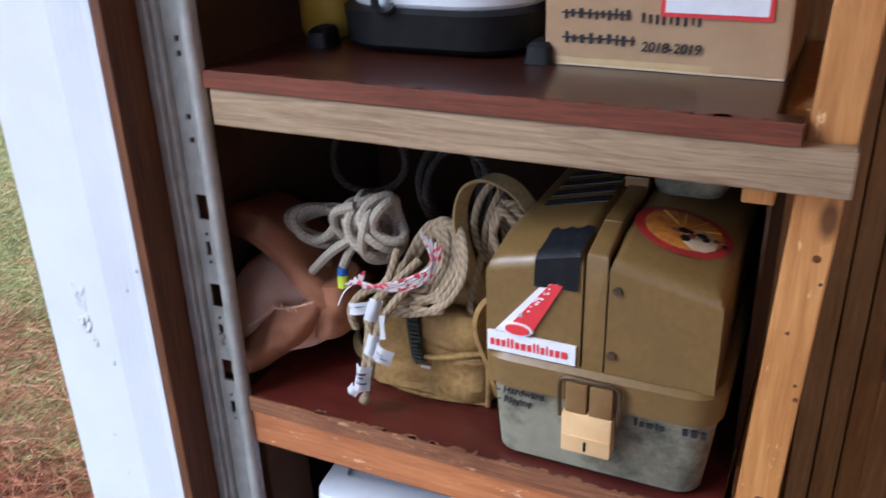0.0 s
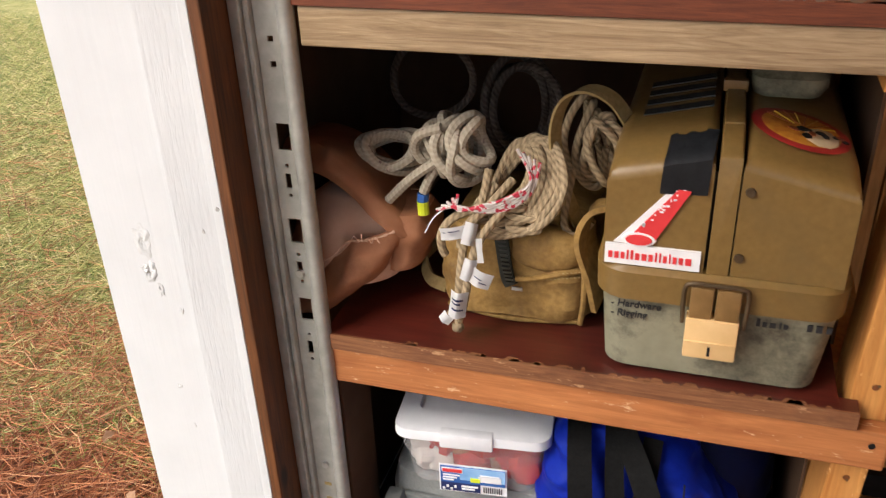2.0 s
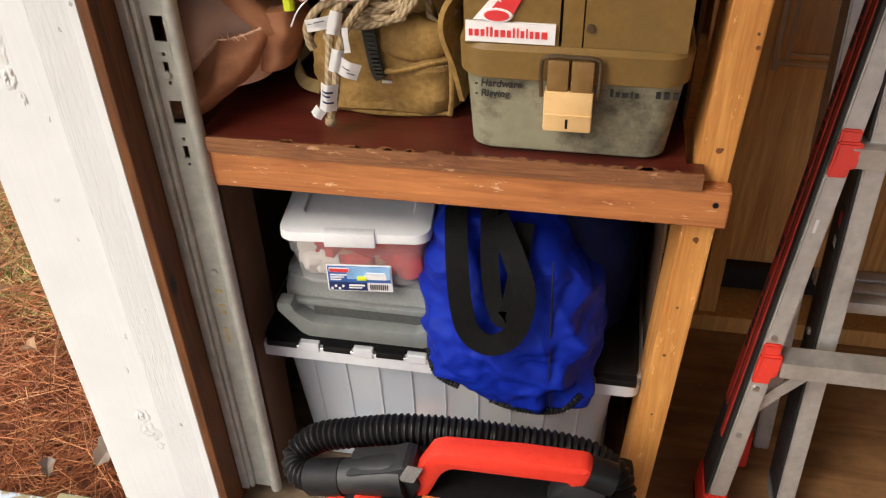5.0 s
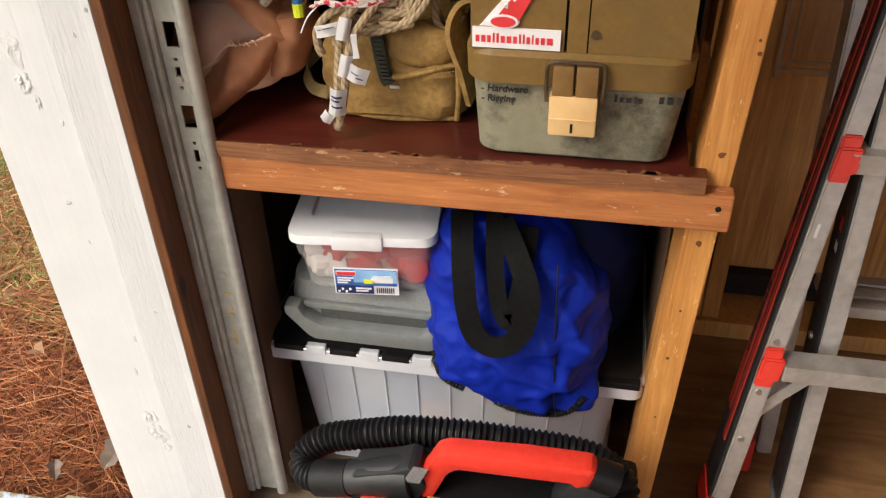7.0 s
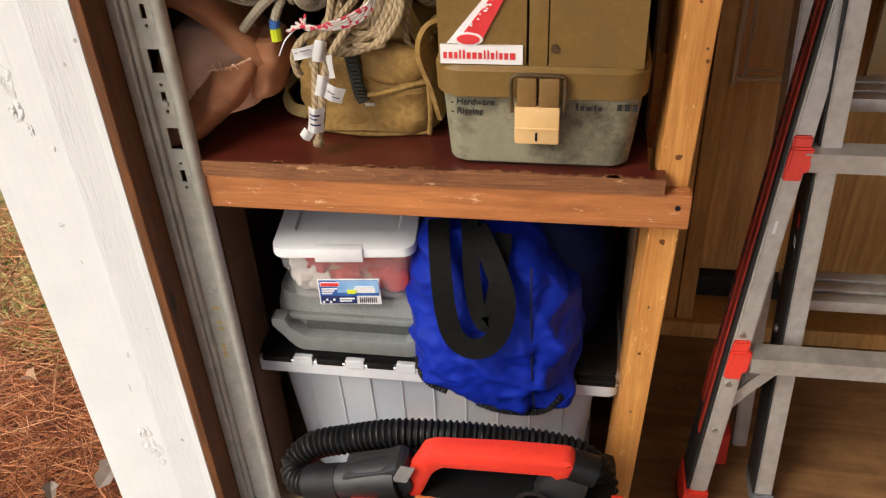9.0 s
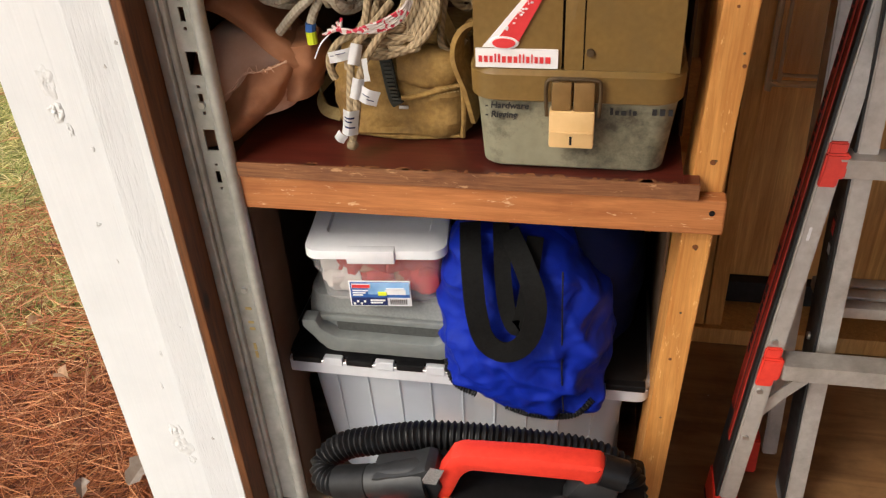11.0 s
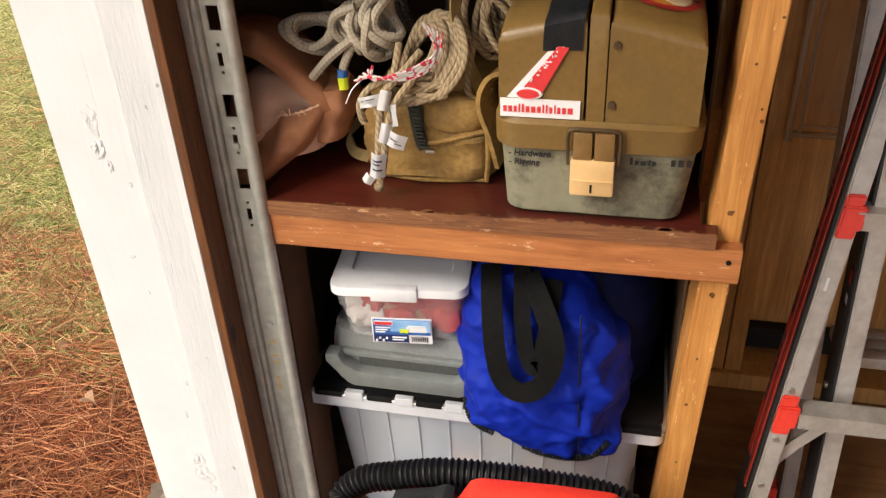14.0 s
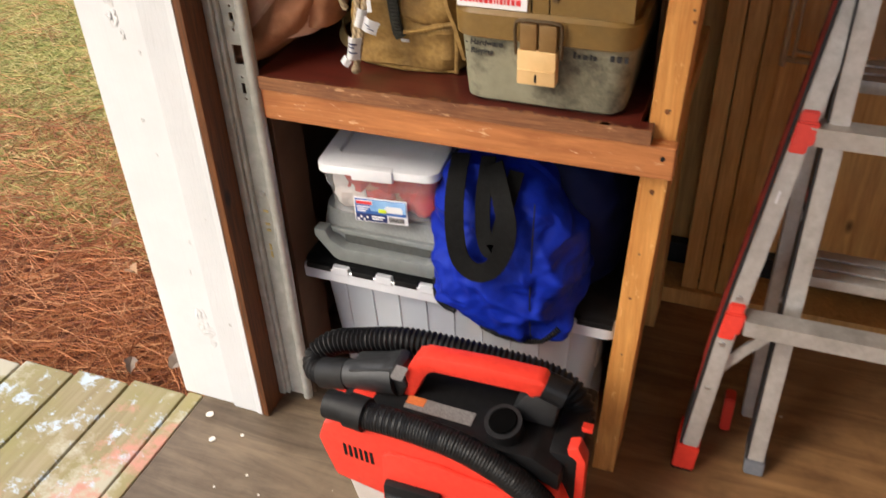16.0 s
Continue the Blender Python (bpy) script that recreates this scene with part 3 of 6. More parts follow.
# walls: the doorway is open from y = -1.75 to 0.64 on the west side; the south opening is unseen, added to let light in
setting("wall_west", box(-0.80, -0.665, 0.665, 1.33, GROUND, 2.45), DARK_ROOM, "unpainted wooden shed wall beside the doorway", "wall")
# west end, header, east wall and ceiling are unseen, added to enclose the light
setting("wall_west_end", box(-0.80, -0.665, -2.05, -1.75, GROUND, 2.45), DARK_ROOM, "unseen unpainted wooden shed wall beyond the doorway", "wall")
setting("wall_west_head", box(-0.80, -0.665, -1.75, 0.66, 2.30, 2.45), DARK_ROOM, "unseen wooden header over the shed doorway", "wall")
setting("wall_north", box(-0.80, 2.25, 1.29, 1.33, FLOOR + 0.002, 2.45), PLY_WALL, "plywood back wall of the shed", "wall")
setting("wall_east", box(2.2, 2.25, -2.05, 1.289, GROUND, 2.45), PLY_WALL, "unseen plywood side wall of the shed", "wall")
setting("wall_south", box(-0.664, 0.0, -2.05, -2.0, GROUND, 2.45), PLY_WALL, "unseen plywood front wall beside the added opening", "wall")
setting("wall_south_head", box(0.0, 2.199, -2.05, -2.0, 2.2, 2.45), PLY_WALL, "unseen plywood header over the opening added for light", "wall")
setting("ceiling", box(-1.0, 2.4, -2.2, 1.45, 2.452, 2.50), PLY_WALL, "unseen plywood shed ceiling", "ceiling")
setting("sill_plate", box(-0.66, 2.19, 1.19, 1.288, FLOOR + 0.002, FLOOR + 0.04, 0.002), PINE_DARK, "wooden sill plate along the foot of the wall", "sill plate")
for sx, w in ((0.026, 0.032), (0.0605, 0.032), (0.095, 0.031), (0.52, 0.04), (0.93, 0.04), (1.34, 0.04)):
    setting("wall_stud", box(sx, sx + w, 1.20, 1.288, FLOOR + 0.041, 2.44, 0.002), PINE_DARK, "bare wooden wall stud of the shed", "stud")
# added backing, dark so that the bays look shaded
setting("shade_back", box(-0.66, -0.012, 1.1895, 1.1985, FLOOR + 0.045, 2.44), DARK_ROOM, "added dark boarding that puts shade behind the shelves", "wall")
# black strip laid on the wall in place of a shaded gap
setting("gap_strip", box(-0.66, 2.19, 1.262, 1.2885, 0.145, 0.195, 0.002), BLACK_SOFT, "black strip that stands for a shaded gap low on the wall", "trim")

# door jamb
casing = thing("door_casing", (-0.73, 0.65, FLOOR), "white painted wooden door casing with chipped knots", "door casing", kind="structure")
part("face_board", box(-0.818, -0.7072, 0.640, 0.664, FLOOR + 0.001, 2.3, 0.0012), WHITE_FLAT, casing, smooth=False)
part("rough_board", box(-0.7075, -0.6565, 0.6345, 0.663, FLOOR + 0.001, 2.3, 0.0012), WHITE_ROUGH, casing, "rough sawn white painted board", smooth=False)
part("stop_strip", box(-0.6568, -0.6458, 0.6318, 0.662, FLOOR + 0.001, 2.3, 0.0012), WHITE_FLAT, casing, smooth=False)
BARE = plain("chipped_paint", (0.54, 0.545, 0.545), (0.66, 0.67, 0.68), 0.6, 120, 0, 0.4, 0.001)


def gouge(x, z, w, h, y, depth, seed):
    """A knot where the paint has lifted: a rough patch with crumbs, lips and pits."""
    bm = bmesh.new()
    rings, n = 12, 30
    edge = [0.72 + 0.38 * noise.noise(Vector((math.cos(2 * math.pi * k / n) * 1.7, math.sin(2 * math.pi * k / n) * 1.7, seed * 3.1))) for k in range(n)]
    mid = bm.verts.new((x, y - depth * 0.3, z))
    last = None
    for i in range(1, rings + 1):
        f = i / rings
        row = []
        for k in range(n):
            g = 2 * math.pi * k / n
            px, pz = x + w * f * edge[k] * math.cos(g), z + h * f * edge[k] * math.sin(g)
            rough = 0.7 * noise.noise(Vector((px * 170, pz * 120, seed))) + 0.5 * noise.noise(Vector((px * 420, pz * 330, seed + 5)))
            row.append(bm.verts.new((px, y - (1.5 * depth * (0.30 + rough) * (1 - f ** 3) if i < rings else -0.0005), pz)))
        for k in range(n):
            if last:
                bm.faces.new((last[k], last[(k + 1) % n], row[(k + 1) % n], row[k]))
            else:
                bm.faces.new((mid, row[(k + 1) % n], row[k]))
        last = row
    part("knot", bm, BARE, casing, "rough chipped knot in the paint", 80)


for k, (gx, gz, gw, gh, gy, gd) in enumerate(((-0.758, 0.874, 0.017, 0.028, 0.640, 0.0016), (-0.757, 0.836, 0.016, 0.018, 0.640, 0.0030), (-0.748, 0.812, 0.006, 0.014, 0.640, 0.0018), (-0.7255, 0.788, 0.004, 0.006, 0.640, 0.0014),
                                             (-0.752, 0.678, 0.006, 0.005, 0.640, 0.0014), (-0.742, 0.620, 0.003, 0.004, 0.640, 0.001), (-0.738, 0.302, 0.018, 0.017, 0.640, 0.0026), (-0.733, 0.268, 0.023, 0.030, 0.640, 0.0022),
                                             (-0.724, 0.240, 0.012, 0.014, 0.640, 0.0018), (-0.7215, 0.460, 0.004, 0.008, 0.640, 0.001), (-0.736, 0.395, 0.003, 0.012, 0.640, 0.0010), (-0.674, 0.519, 0.004, 0.003, 0.6345, 0.0014))):
    gouge(gx, gz, gw, gh, gy, gd, k + 1)
SPOT = plain("bare_spot", (0.30, 0.29, 0.28), (0.46, 0.45, 0.43), 0.8, 260)
for kx, kz, w, yy in ((-0.651, 0.926, 0.005, 0.6318), (-0.674, 0.897, 0.005, 0.6345), (-0.675, 0.300, 0.006, 0.6345)):
    rng = random.Random(int(kz * 1000))
    rim = [(kx + w / 2 * r * math.cos(g), kz + w * 0.7 * r * math.sin(g)) for g, r in ((2 * math.pi * k / 14, rng.uniform(0.5, 1.0)) for k in range(14))]
    part("bare_spot", prism(rim, yy - 0.0005, yy + 0.002), SPOT, casing, "bare grey spot in the paint", False)
setting("door_jamb", box(-0.6455, -0.6325, 0.632, 0.712, FLOOR + 0.001, 2.44, 0.002), JAMB_BROWN, "dark brown stained wooden door jamb post", "door jamb")

# slotted door track
track = thing("door_track", (-0.60, 0.69, FLOOR), "galvanised steel roll-up door track with slots", "door track", kind="structure")
part("flange", box(-0.632, -0.6195, 0.676, 0.690, FLOOR + 0.02, 2.4, 0.002), GALV, track, smooth=False)
part("flange", box(-0.619, -0.6125, 0.681, 0.692, FLOOR + 0.02, 2.4, 0.002), GALV, track, smooth=False)
cols, marks = (-0.612, -0.604, -0.589, -0.583), []
for k, z in enumerate((0.766, 0.8655, 0.973)):
    marks.append((z, z + 0.029, -0.604, -0.589))
for z in (0.72, 0.825, 0.930):
    marks.append((z, z + 0.017, -0.6005, -0.594))
    marks.append((z - 0.010, z - 0.006, -0.599, -0.595))
    marks.append((z + 0.024, z + 0.028, -0.599, -0.595))
for z in (1.06, 1.085, 1.15, 1.165):
    marks.append((z, z + 0.006, -0.600, -0.594))
marks.sort()
plate, low = None, FLOOR + 0.02
for z0, z1, x0, x1 in marks:
    plate = box(-0.612, -0.583, 0.688, 0.6905, low, z0, bm=plate)
    plate = box(-0.612, x0, 0.688, 0.6905, z0, z1, bm=plate)
    plate = box(x1, -0.583, 0.688, 0.6905, z0, z1, bm=plate)
    low = z1
plate = box(-0.612, -0.583, 0.688, 0.6905, low, 2.4, bm=plate)
part("slotted_plate", plate, GALV, track, smooth=False)
part("rolled_lip", tube([Vector((-0.577, 0.687, z)) for z in (FLOOR + 0.02, 0.8, 1.6, 2.4)], 0.0088, 14), GALV, track)
for z in (0.55, 0.828):
    part("bolt", disc((-0.597, 0.686, z), (0, -1, 0), 0.0045, 0.004), STEEL, track, "steel bolt head")
RUST = plain("yellow_marks", (0.45, 0.33, 0.12), (0.55, 0.42, 0.18), 0.7, 90)
for z, w in ((0.515, 0.009), (0.490, 0.008), (0.478, 0.008), (0.425, 0.004), (0.44, 0.004)):
    part("paint_mark", box(-0.602, -0.602 + w, 0.6868, 0.6879, z, z + (0.004 if w > 0.005 else 0.012)), RUST, track, "yellow paint mark")

# ---- shelving ----
unit = thing("shelf_frame", (-0.3, 0.95, FLOOR), "built-in wooden shelf frame of orange pine posts and rails", "shelving", kind="structure")
LEAN = Matrix.Shear("XY", 4, (0.038, 0.0))


def leaning(x0, x1, y0, y1, z0, z1):
    bm = box(x0, x1, y0, y1, z0, z1, 0.002)
    bm.transform(Matrix.Translation((0, 0, 0.73)) @ LEAN @ Matrix.Translation((0, 0, -0.73)))
    return bm


part("post", leaning(-0.0245, 0.012, 0.7095, 0.798, FLOOR, 2.44), PINE, unit, "orange pine post with nail holes", False)
# left post: darkened colour holds the shade of the bay
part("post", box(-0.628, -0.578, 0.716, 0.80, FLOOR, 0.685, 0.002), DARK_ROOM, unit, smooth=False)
part("post", box(-0.05, -0.008, 1.10, 1.188, FLOOR + 0.002, 2.44, 0.002), PINE_DARK, unit, smooth=False)
part("rail", box(-0.575, 0.016, 0.6875, 0.709, 0.686, 0.7325, 0.0025), PINE_RED, unit, "reddish pine rail with scratches", False)
part("rail", box(-0.565, 0.029, 0.6875, 0.709, 1.0825, 1.1205, 0.0025), PINE_GREY, unit, "unpainted weathered pine rail", False)
KNOT = plain("pine_knot", (0.10, 0.030, 0.008), (0.22, 0.075, 0.018), 0.6, 200)
for kx, kz, w in ((0.012, 1.022, 0.006), (0.014, 0.886, 0.004), (-0.001, 0.95, 0.003), (-0.003, 0.77, 0.006), (-0.009, 0.653, 0.006), (-0.020, 0.47, 0.004)):
    part("knot", disc((kx, 0.7093, kz), (0.0, -1, 0), w * 0.62, 0.0008, 9, 1.0), KNOT, unit, "small dark knot", False)
part("side_rail", box(-0.031, 0.010, 0.80, 1.099, 0.69, 0.7325, 0.002), PINE_DARK, unit, smooth=False)
part("side_rail", box(-0.031, 0.010, 0.80, 1.099, 1.08, 1.1205, 0.002), PINE_DARK, unit, smooth=False)
# thin dark boards added on the open side to put shade into the bays
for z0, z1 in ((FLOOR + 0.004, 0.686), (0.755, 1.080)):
    part("shade_board", box(-0.0355, -0.0320, 0.799, 1.099, z0, z1), DARK_ROOM, unit, "added dark board that puts shade into the bay", False)
part("block", box(-0.052, -0.026, 0.7105, 0.78, 1.062, 1.082, 0.002), PINE, unit, smooth=False)
for zz in (0.716,):
    part("nail_hole", disc((0.001, 0.6872, zz), (0, -1, 0), 0.0035, 0.002), BLACK, unit, "dark nail hole")
for nx, nz in ((0.0, 0.772), (-0.008, 0.65), (-0.015, 0.55), (0.012, 0.90), (0.018, 1.0), (-0.022, 0.36)):
    part("nail_head", disc((nx, 0.7093, nz), (0, -1, 0), 0.0017, 0.001, 10), BRONZE, unit, "rusty nail head")


def shelf(name, z0, z1, x1, edge, label, top):
    s = thing(name, (-0.3, 0.9, z0), label, "shelf", kind="structure")
    bm = box(-0.577, -0.034, 0.688, 1.188, z0, z1)
    bm = box(-0.0339, x1, 0.688, 0.7085, z0, z1, bm=bm)
    part("top", bm, top, s, "dark varnished top", False)
    rng = random.Random(4)
    chips = box(-0.575, x1, 0.6845, 0.6879, z0 + 0.0005, z1 + 0.0002, 0.0003)
    part("front_edge", chips, edge, s, "worn bare front edge", False)
    for i in range(34):
        cx, w, d = rng.uniform(-0.50, x1 - 0.03), rng.uniform(0.004, 0.02), rng.uniform(0.0015, 0.006)
        bm = bmesh.new()
        rim = [(cx, 0.6862), (cx + w * 0.3, 0.6882 + d), (cx + w * 0.55, 0.6882 + d), (cx + w * 0.8, 0.6882 + d * 0.9), (cx + w, 0.6862)]
        lo, hi = [bm.verts.new((x, y, z1 - 0.002)) for x, y in rim], [bm.verts.new((x, y, z1 + 0.0007)) for x, y in rim]
        bm.faces.new(hi)
        bm.faces.new(lo[::-1])
        for a in range(5):
            b = (a + 1) % 5
            bm.faces.new((lo[a], lo[b], hi[b], hi[a]))
        part("edge_chip", bm, edge, s, smooth=False)
    return s


shelf("lower_shelf", 0.733, 0.753, -0.016, SHELF_EDGE, "dark red varnished wooden shelf with a chipped edge", SHELF_TOP)
shelf("upper_shelf", 1.121, 1.139, -0.012, EDGE_RED, "dark brown varnished plywood shelf with a layered edge", UPPER_TOP)


# ---- lower bay: storage tote, case, small box, duffel ----
def tote():
    t = thing("storage_tote", (-0.315, 0.95, FLOOR), "large milky clear plastic tote with black hinged lid", "storage tote")
    x0, x1, y0, y1, top = -0.562, -0.068, 0.768, 1.12, 0.3575
    rows = []
    for z, g in ((FLOOR + 0.002, 0.018), (FLOOR + 0.02, 0.014), (top, 0.0)):
        rows.append((z, x0 + g * 1.3, x1 - g * 1.3, y0 + g, y1 - g, 0.025))
    part("tub", loft(rows, cap_high=False, n=6), MILKY, t, "ribbed milky clear tub")
    for i in range(9):
        x = x0 + 0.045 + i * 0.0505
        g = tube([Vector((x - 0.003 + (x + 0.315) * -0.04, y0 + 0.0145, FLOOR + 0.03)), Vector((x, y0 - 0.001, top - 0.01))], 0.0022, 6)
        part("rib", g, MILKY, t)
    rim = loft([(top - 0.007, x0 - 0.028, x1 + 0.028, y0 - 0.022, y1 + 0.02, 0.018), (top - 0.005, x0 - 0.032, x1 + 0.032, y0 - 0.026, y1 + 0.02, 0.02),
                (top + 0.018, x0 - 0.032, x1 + 0.032, y0 - 0.026, y1 + 0.02, 0.02), (top + 0.020, x0 - 0.028, x1 + 0.028, y0 - 0.022, y1 + 0.02, 0.018)])
    part("rim", rim, plain("rim_plastic", (0.56, 0.58, 0.62), (0.64, 0.66, 0.70), 0.35, 30), t, "pale rim")
    part("lid", loft([(top + 0.0205, x0 - 0.026, x1 + 0.026, y0 - 0.019, y1 + 0.015, 0.02), (top + 0.026, x0 - 0.026, x1 + 0.026, y0 - 0.019, y1 + 0.015, 0.02), (top + 0.030, x0 - 0.02, x1 + 0.02, y0 - 0.012, y1 + 0.01, 0.02)]), BLACK, t, "black hinged lid")
    for a, w in ((-0.572, 0.046), (-0.487, 0.041), (-0.409, 0.041), (-0.331, 0.041), (-0.253, 0.041), (-0.100, 0.056)):
        part("latch", box(a, a + w, y0 - 0.0285, y0 - 0.014, top + 0.016, top + 0.027, 0.002), BLACK, t, "black lid knuckle", False)
        if a < -0.2:
            part("rim_tab", box(a + w + 0.004, a + w + 0.033, y0 - 0.0280, y0 - 0.018, top + 0.012, top + 0.0285, 0.002), bpy.data.materials["rim_plastic"], t, "raised rim tab", False)
        part("hinge_wire", tube([Vector((a - 0.004, y0 - 0.027, top + 0.0205)), Vector((a + w + 0.004, y0 - 0.027, top + 0.0205))], 0.0012, 6), STEEL, t, "steel hinge wire")
    rng = random.Random(2)
    shades = [plain("toy_%s" % n, tuple(c * 0.9 for c in col), col, 0.5, 20) for n, col in (("white", (0.7, 0.7, 0.7)), ("pink", (0.55, 0.32, 0.28)), ("blue", (0.25, 0.32, 0.5)), ("tan", (0.5, 0.42, 0.3)), ("grey", (0.4, 0.42, 0.45)))]
    for i in range(16):
        cx, cz = -0.52 + 0.41 * (i % 8) / 7, FLOOR + (0.065 if i < 8 else 0.16)
        c = sack((cx, 0.84 + rng.uniform(0, 0.02), cz), (0.075, 0.07, 0.10), 0.7, 0.008, i, 12, 10, 14)
        part("packed_bundle", c, shades[rng.randrange(5)], t, "bundle seen dimly through the tub")
    return t


tote()


def grey_case():
    c = thing("tool_case", (-0.43, 0.85, 0.388), "grey moulded plastic tool case with a carry handle", "tool case")
    z = 0.3885
    body = loft([(z, -0.530, -0.205, 0.762, 1.02, 0.03), (z + 0.012, -0.545, -0.195, 0.751, 1.03, 0.035), (z + 0.070, -0.545, -0.195, 0.753, 1.03, 0.035), (z + 0.074, -0.545, -0.195, 0.756, 1.03, 0.035),
                 (z + 0.104, -0.538, -0.20, 0.760, 1.022, 0.03), (z + 0.1125, -0.522, -0.215, 0.775, 1.01, 0.025)], n=6)
    part("shell", body, GREY_CASE, c, "stippled grey shell")
    ring = [(-0.541, z + 0.080), (-0.541, z + 0.066), (-0.510, z + 0.028), (-0.500, z + 0.023), (-0.337, z + 0.023), (-0.327, z + 0.028), (-0.296, z + 0.066), (-0.296, z + 0.080), (-0.318, z + 0.080), (-0.324, z + 0.064), (-0.345, z + 0.050), (-0.490, z + 0.050), (-0.513, z + 0.064), (-0.520, z + 0.080)]
    part("handle", prism(ring, 0.729, 0.753, 0.004), plain("case_handle", (0.15, 0.165, 0.165), (0.19, 0.205, 0.20), 0.4, 60), c, "smooth grey carry handle")
    part("handle_bar", box(-0.520, -0.24, 0.746, 0.755, z + 0.066, z + 0.077, 0.004), plain("case_band", (0.16, 0.175, 0.175), (0.20, 0.215, 0.21), 0.4, 60), c)
    # not hollowed out: a slab whose dark colour is the recess's shadow
    part("recess", box(-0.495, -0.30, 0.7480, 0.7535, z + 0.048, z + 0.067, 0.002), plain("recess_shade", (0.045, 0.048, 0.046), (0.075, 0.078, 0.075), 0.5, 200), c, "finger recess with its shadow put into the colour", False)


grey_case()


def small_box():
    cx, cy, z, yaw = -0.420, 0.735, 0.5015, 6.0
    s = thing("shoe_box", (cx, cy + 0.15, z), "small clear plastic storage box with a white lid and red contents", "storage box")
    T = lambda bm: about(bm, (cx, cy, 0), yaw)
    x0, x1, y0, y1 = cx - 0.085, cx + 0.085, cy + 0.008, cy + 0.29
    part("tub", T(loft([(z, x0 + 0.006, x1 - 0.006, y0 + 0.006, y1, 0.02), (z + 0.004, x0 + 0.002, x1 - 0.002, y0 + 0.002, y1, 0.022), (z + 0.055, x0 - 0.003, x1 + 0.003, y0 - 0.004, y1, 0.022), (z + 0.058, x0 - 0.007, x1 + 0.007, y0 - 0.007, y1, 0.022), (z + 0.088, x0 - 0.009, x1 + 0.009, y0 - 0.010, y1, 0.022)], cap_high=False, n=6)), CLEAR, s, "clear tub")
    lz = z + 0.086
    part("lid", T(loft([(lz, x0 - 0.013, x1 + 0.013, y0 - 0.016, y1 + 0.01, 0.020), (lz + 0.010, x0 - 0.0135, x1 + 0.013, y0 - 0.016, y1 + 0.01, 0.024), (lz + 0.0125, x0 - 0.012, x1 + 0.012, y0 - 0.0145, y1 + 0.008, 0.020), (lz + 0.0140, x0 - 0.006, x1 + 0.006, y0 - 0.006, y1 + 0.004, 0.018),
                  (lz + 0.0145, x0 + 0.012, x1 - 0.012, y0 + 0.026, y1 - 0.02, 0.010), (lz + 0.0105, x0 + 0.0145, x1 - 0.0145, y0 + 0.029, y1 - 0.024, 0.008)], n=6)), WHITE_PL, s, "white snap lid with a sunken top")
    part("tab", T(box(cx - 0.038, cx + 0.028, y0 - 0.0195, y0 - 0.004, lz - 0.006, lz + 0.0148, 0.0025)), WHITE_PL, s, "white pull tab")
    zl = z - 0.011
    yl = y0 - 0.0035
    lab = part("label", T(box(cx - 0.043, cx + 0.044, yl - 0.0020, yl, zl + 0.008, zl + 0.052, 0.0006)), PAPER, s, "printed product label", False)

    def printed(x0, x1, z0, z1, mat, label, up=1):
        part("print", T(box(cx + x0, cx + x1, yl - 0.0022 - 0.0007 * up, yl - 0.0018, zl + z0, zl + z1)), mat, lab, label, False)

    pale_blue = plain("sky_print", (0.16, 0.36, 0.68), (0.34, 0.55, 0.82), 0.5, 40)
    printed(-0.041, 0.042, 0.024, 0.0505, BLUE_INK, "blue printed field")
    printed(-0.016, 0.042, 0.030, 0.0500, pale_blue, "pale blue printed field", 2)
    printed(-0.041, 0.010, 0.0100, 0.024, NAVY_INK, "navy printed field")
    printed(-0.039, -0.012, 0.0415, 0.0485, PAPER, "white badge border", 3)
    printed(-0.038, -0.013, 0.0425, 0.0475, RED_INK, "red printed badge", 4)
    printed(0.008, 0.037, 0.030, 0.0385, PAPER, "pale printed box", 3)
    printed(0.010, 0.035, 0.0385, 0.0415, WHITE_PL, "pale printed lid", 4)
    printed(-0.002, 0.010, 0.0295, 0.0350, YELLOW, "yellow printed picture", 5)
    for i in range(3):
        printed(-0.038, -0.016 - 0.004 * i, 0.036 - 0.004 * i, 0.0375 - 0.004 * i, PAPER, "white printed line", 3)
    for i in range(4):
        printed(-0.0385 + 0.005 * i, -0.0355 + 0.005 * i, 0.012 + 0.004 * (i % 2), 0.015 + 0.004 * (i % 2), PAPER, "white printed check", 3)
    printed(-0.014, 0.007, 0.0185, 0.0205, PAPER, "white printed line", 3)
    printed(-0.014, 0.003, 0.0145, 0.0160, PAPER, "white printed line", 3)
    for i in range(9):
        printed(0.014 + 0.0028 * i, 0.0153 + 0.0028 * i, 0.0115, 0.0205, INK, "barcode bar")
    rng = random.Random(7)
    redc = plain("red_cloth", (0.36, 0.022, 0.018), (0.54, 0.045, 0.036), 0.7, 30, 0, 0.4, 0.004)
    pale = plain("pale_cloth", (0.55, 0.50, 0.47), (0.66, 0.62, 0.58), 0.8, 30)
    brown = plain("brown_cloth", (0.30, 0.13, 0.08), (0.42, 0.20, 0.12), 0.8, 30)
    for i in range(14):
        px, pz = cx - 0.062 + 0.124 * (i % 7) / 6, z + (0.028 if i < 7 else 0.060)
        part("packed_item", T(sack((px, y0 + 0.035 + rng.uniform(0, 0.01), pz), (0.044, 0.05, 0.046), 0.7, 0.009, i + 20, 34, 16, 22)), pale if i in (0, 1, 7) else (brown if i in (4, 9) else redc), s, "cloth item seen through the tub")


small_box()


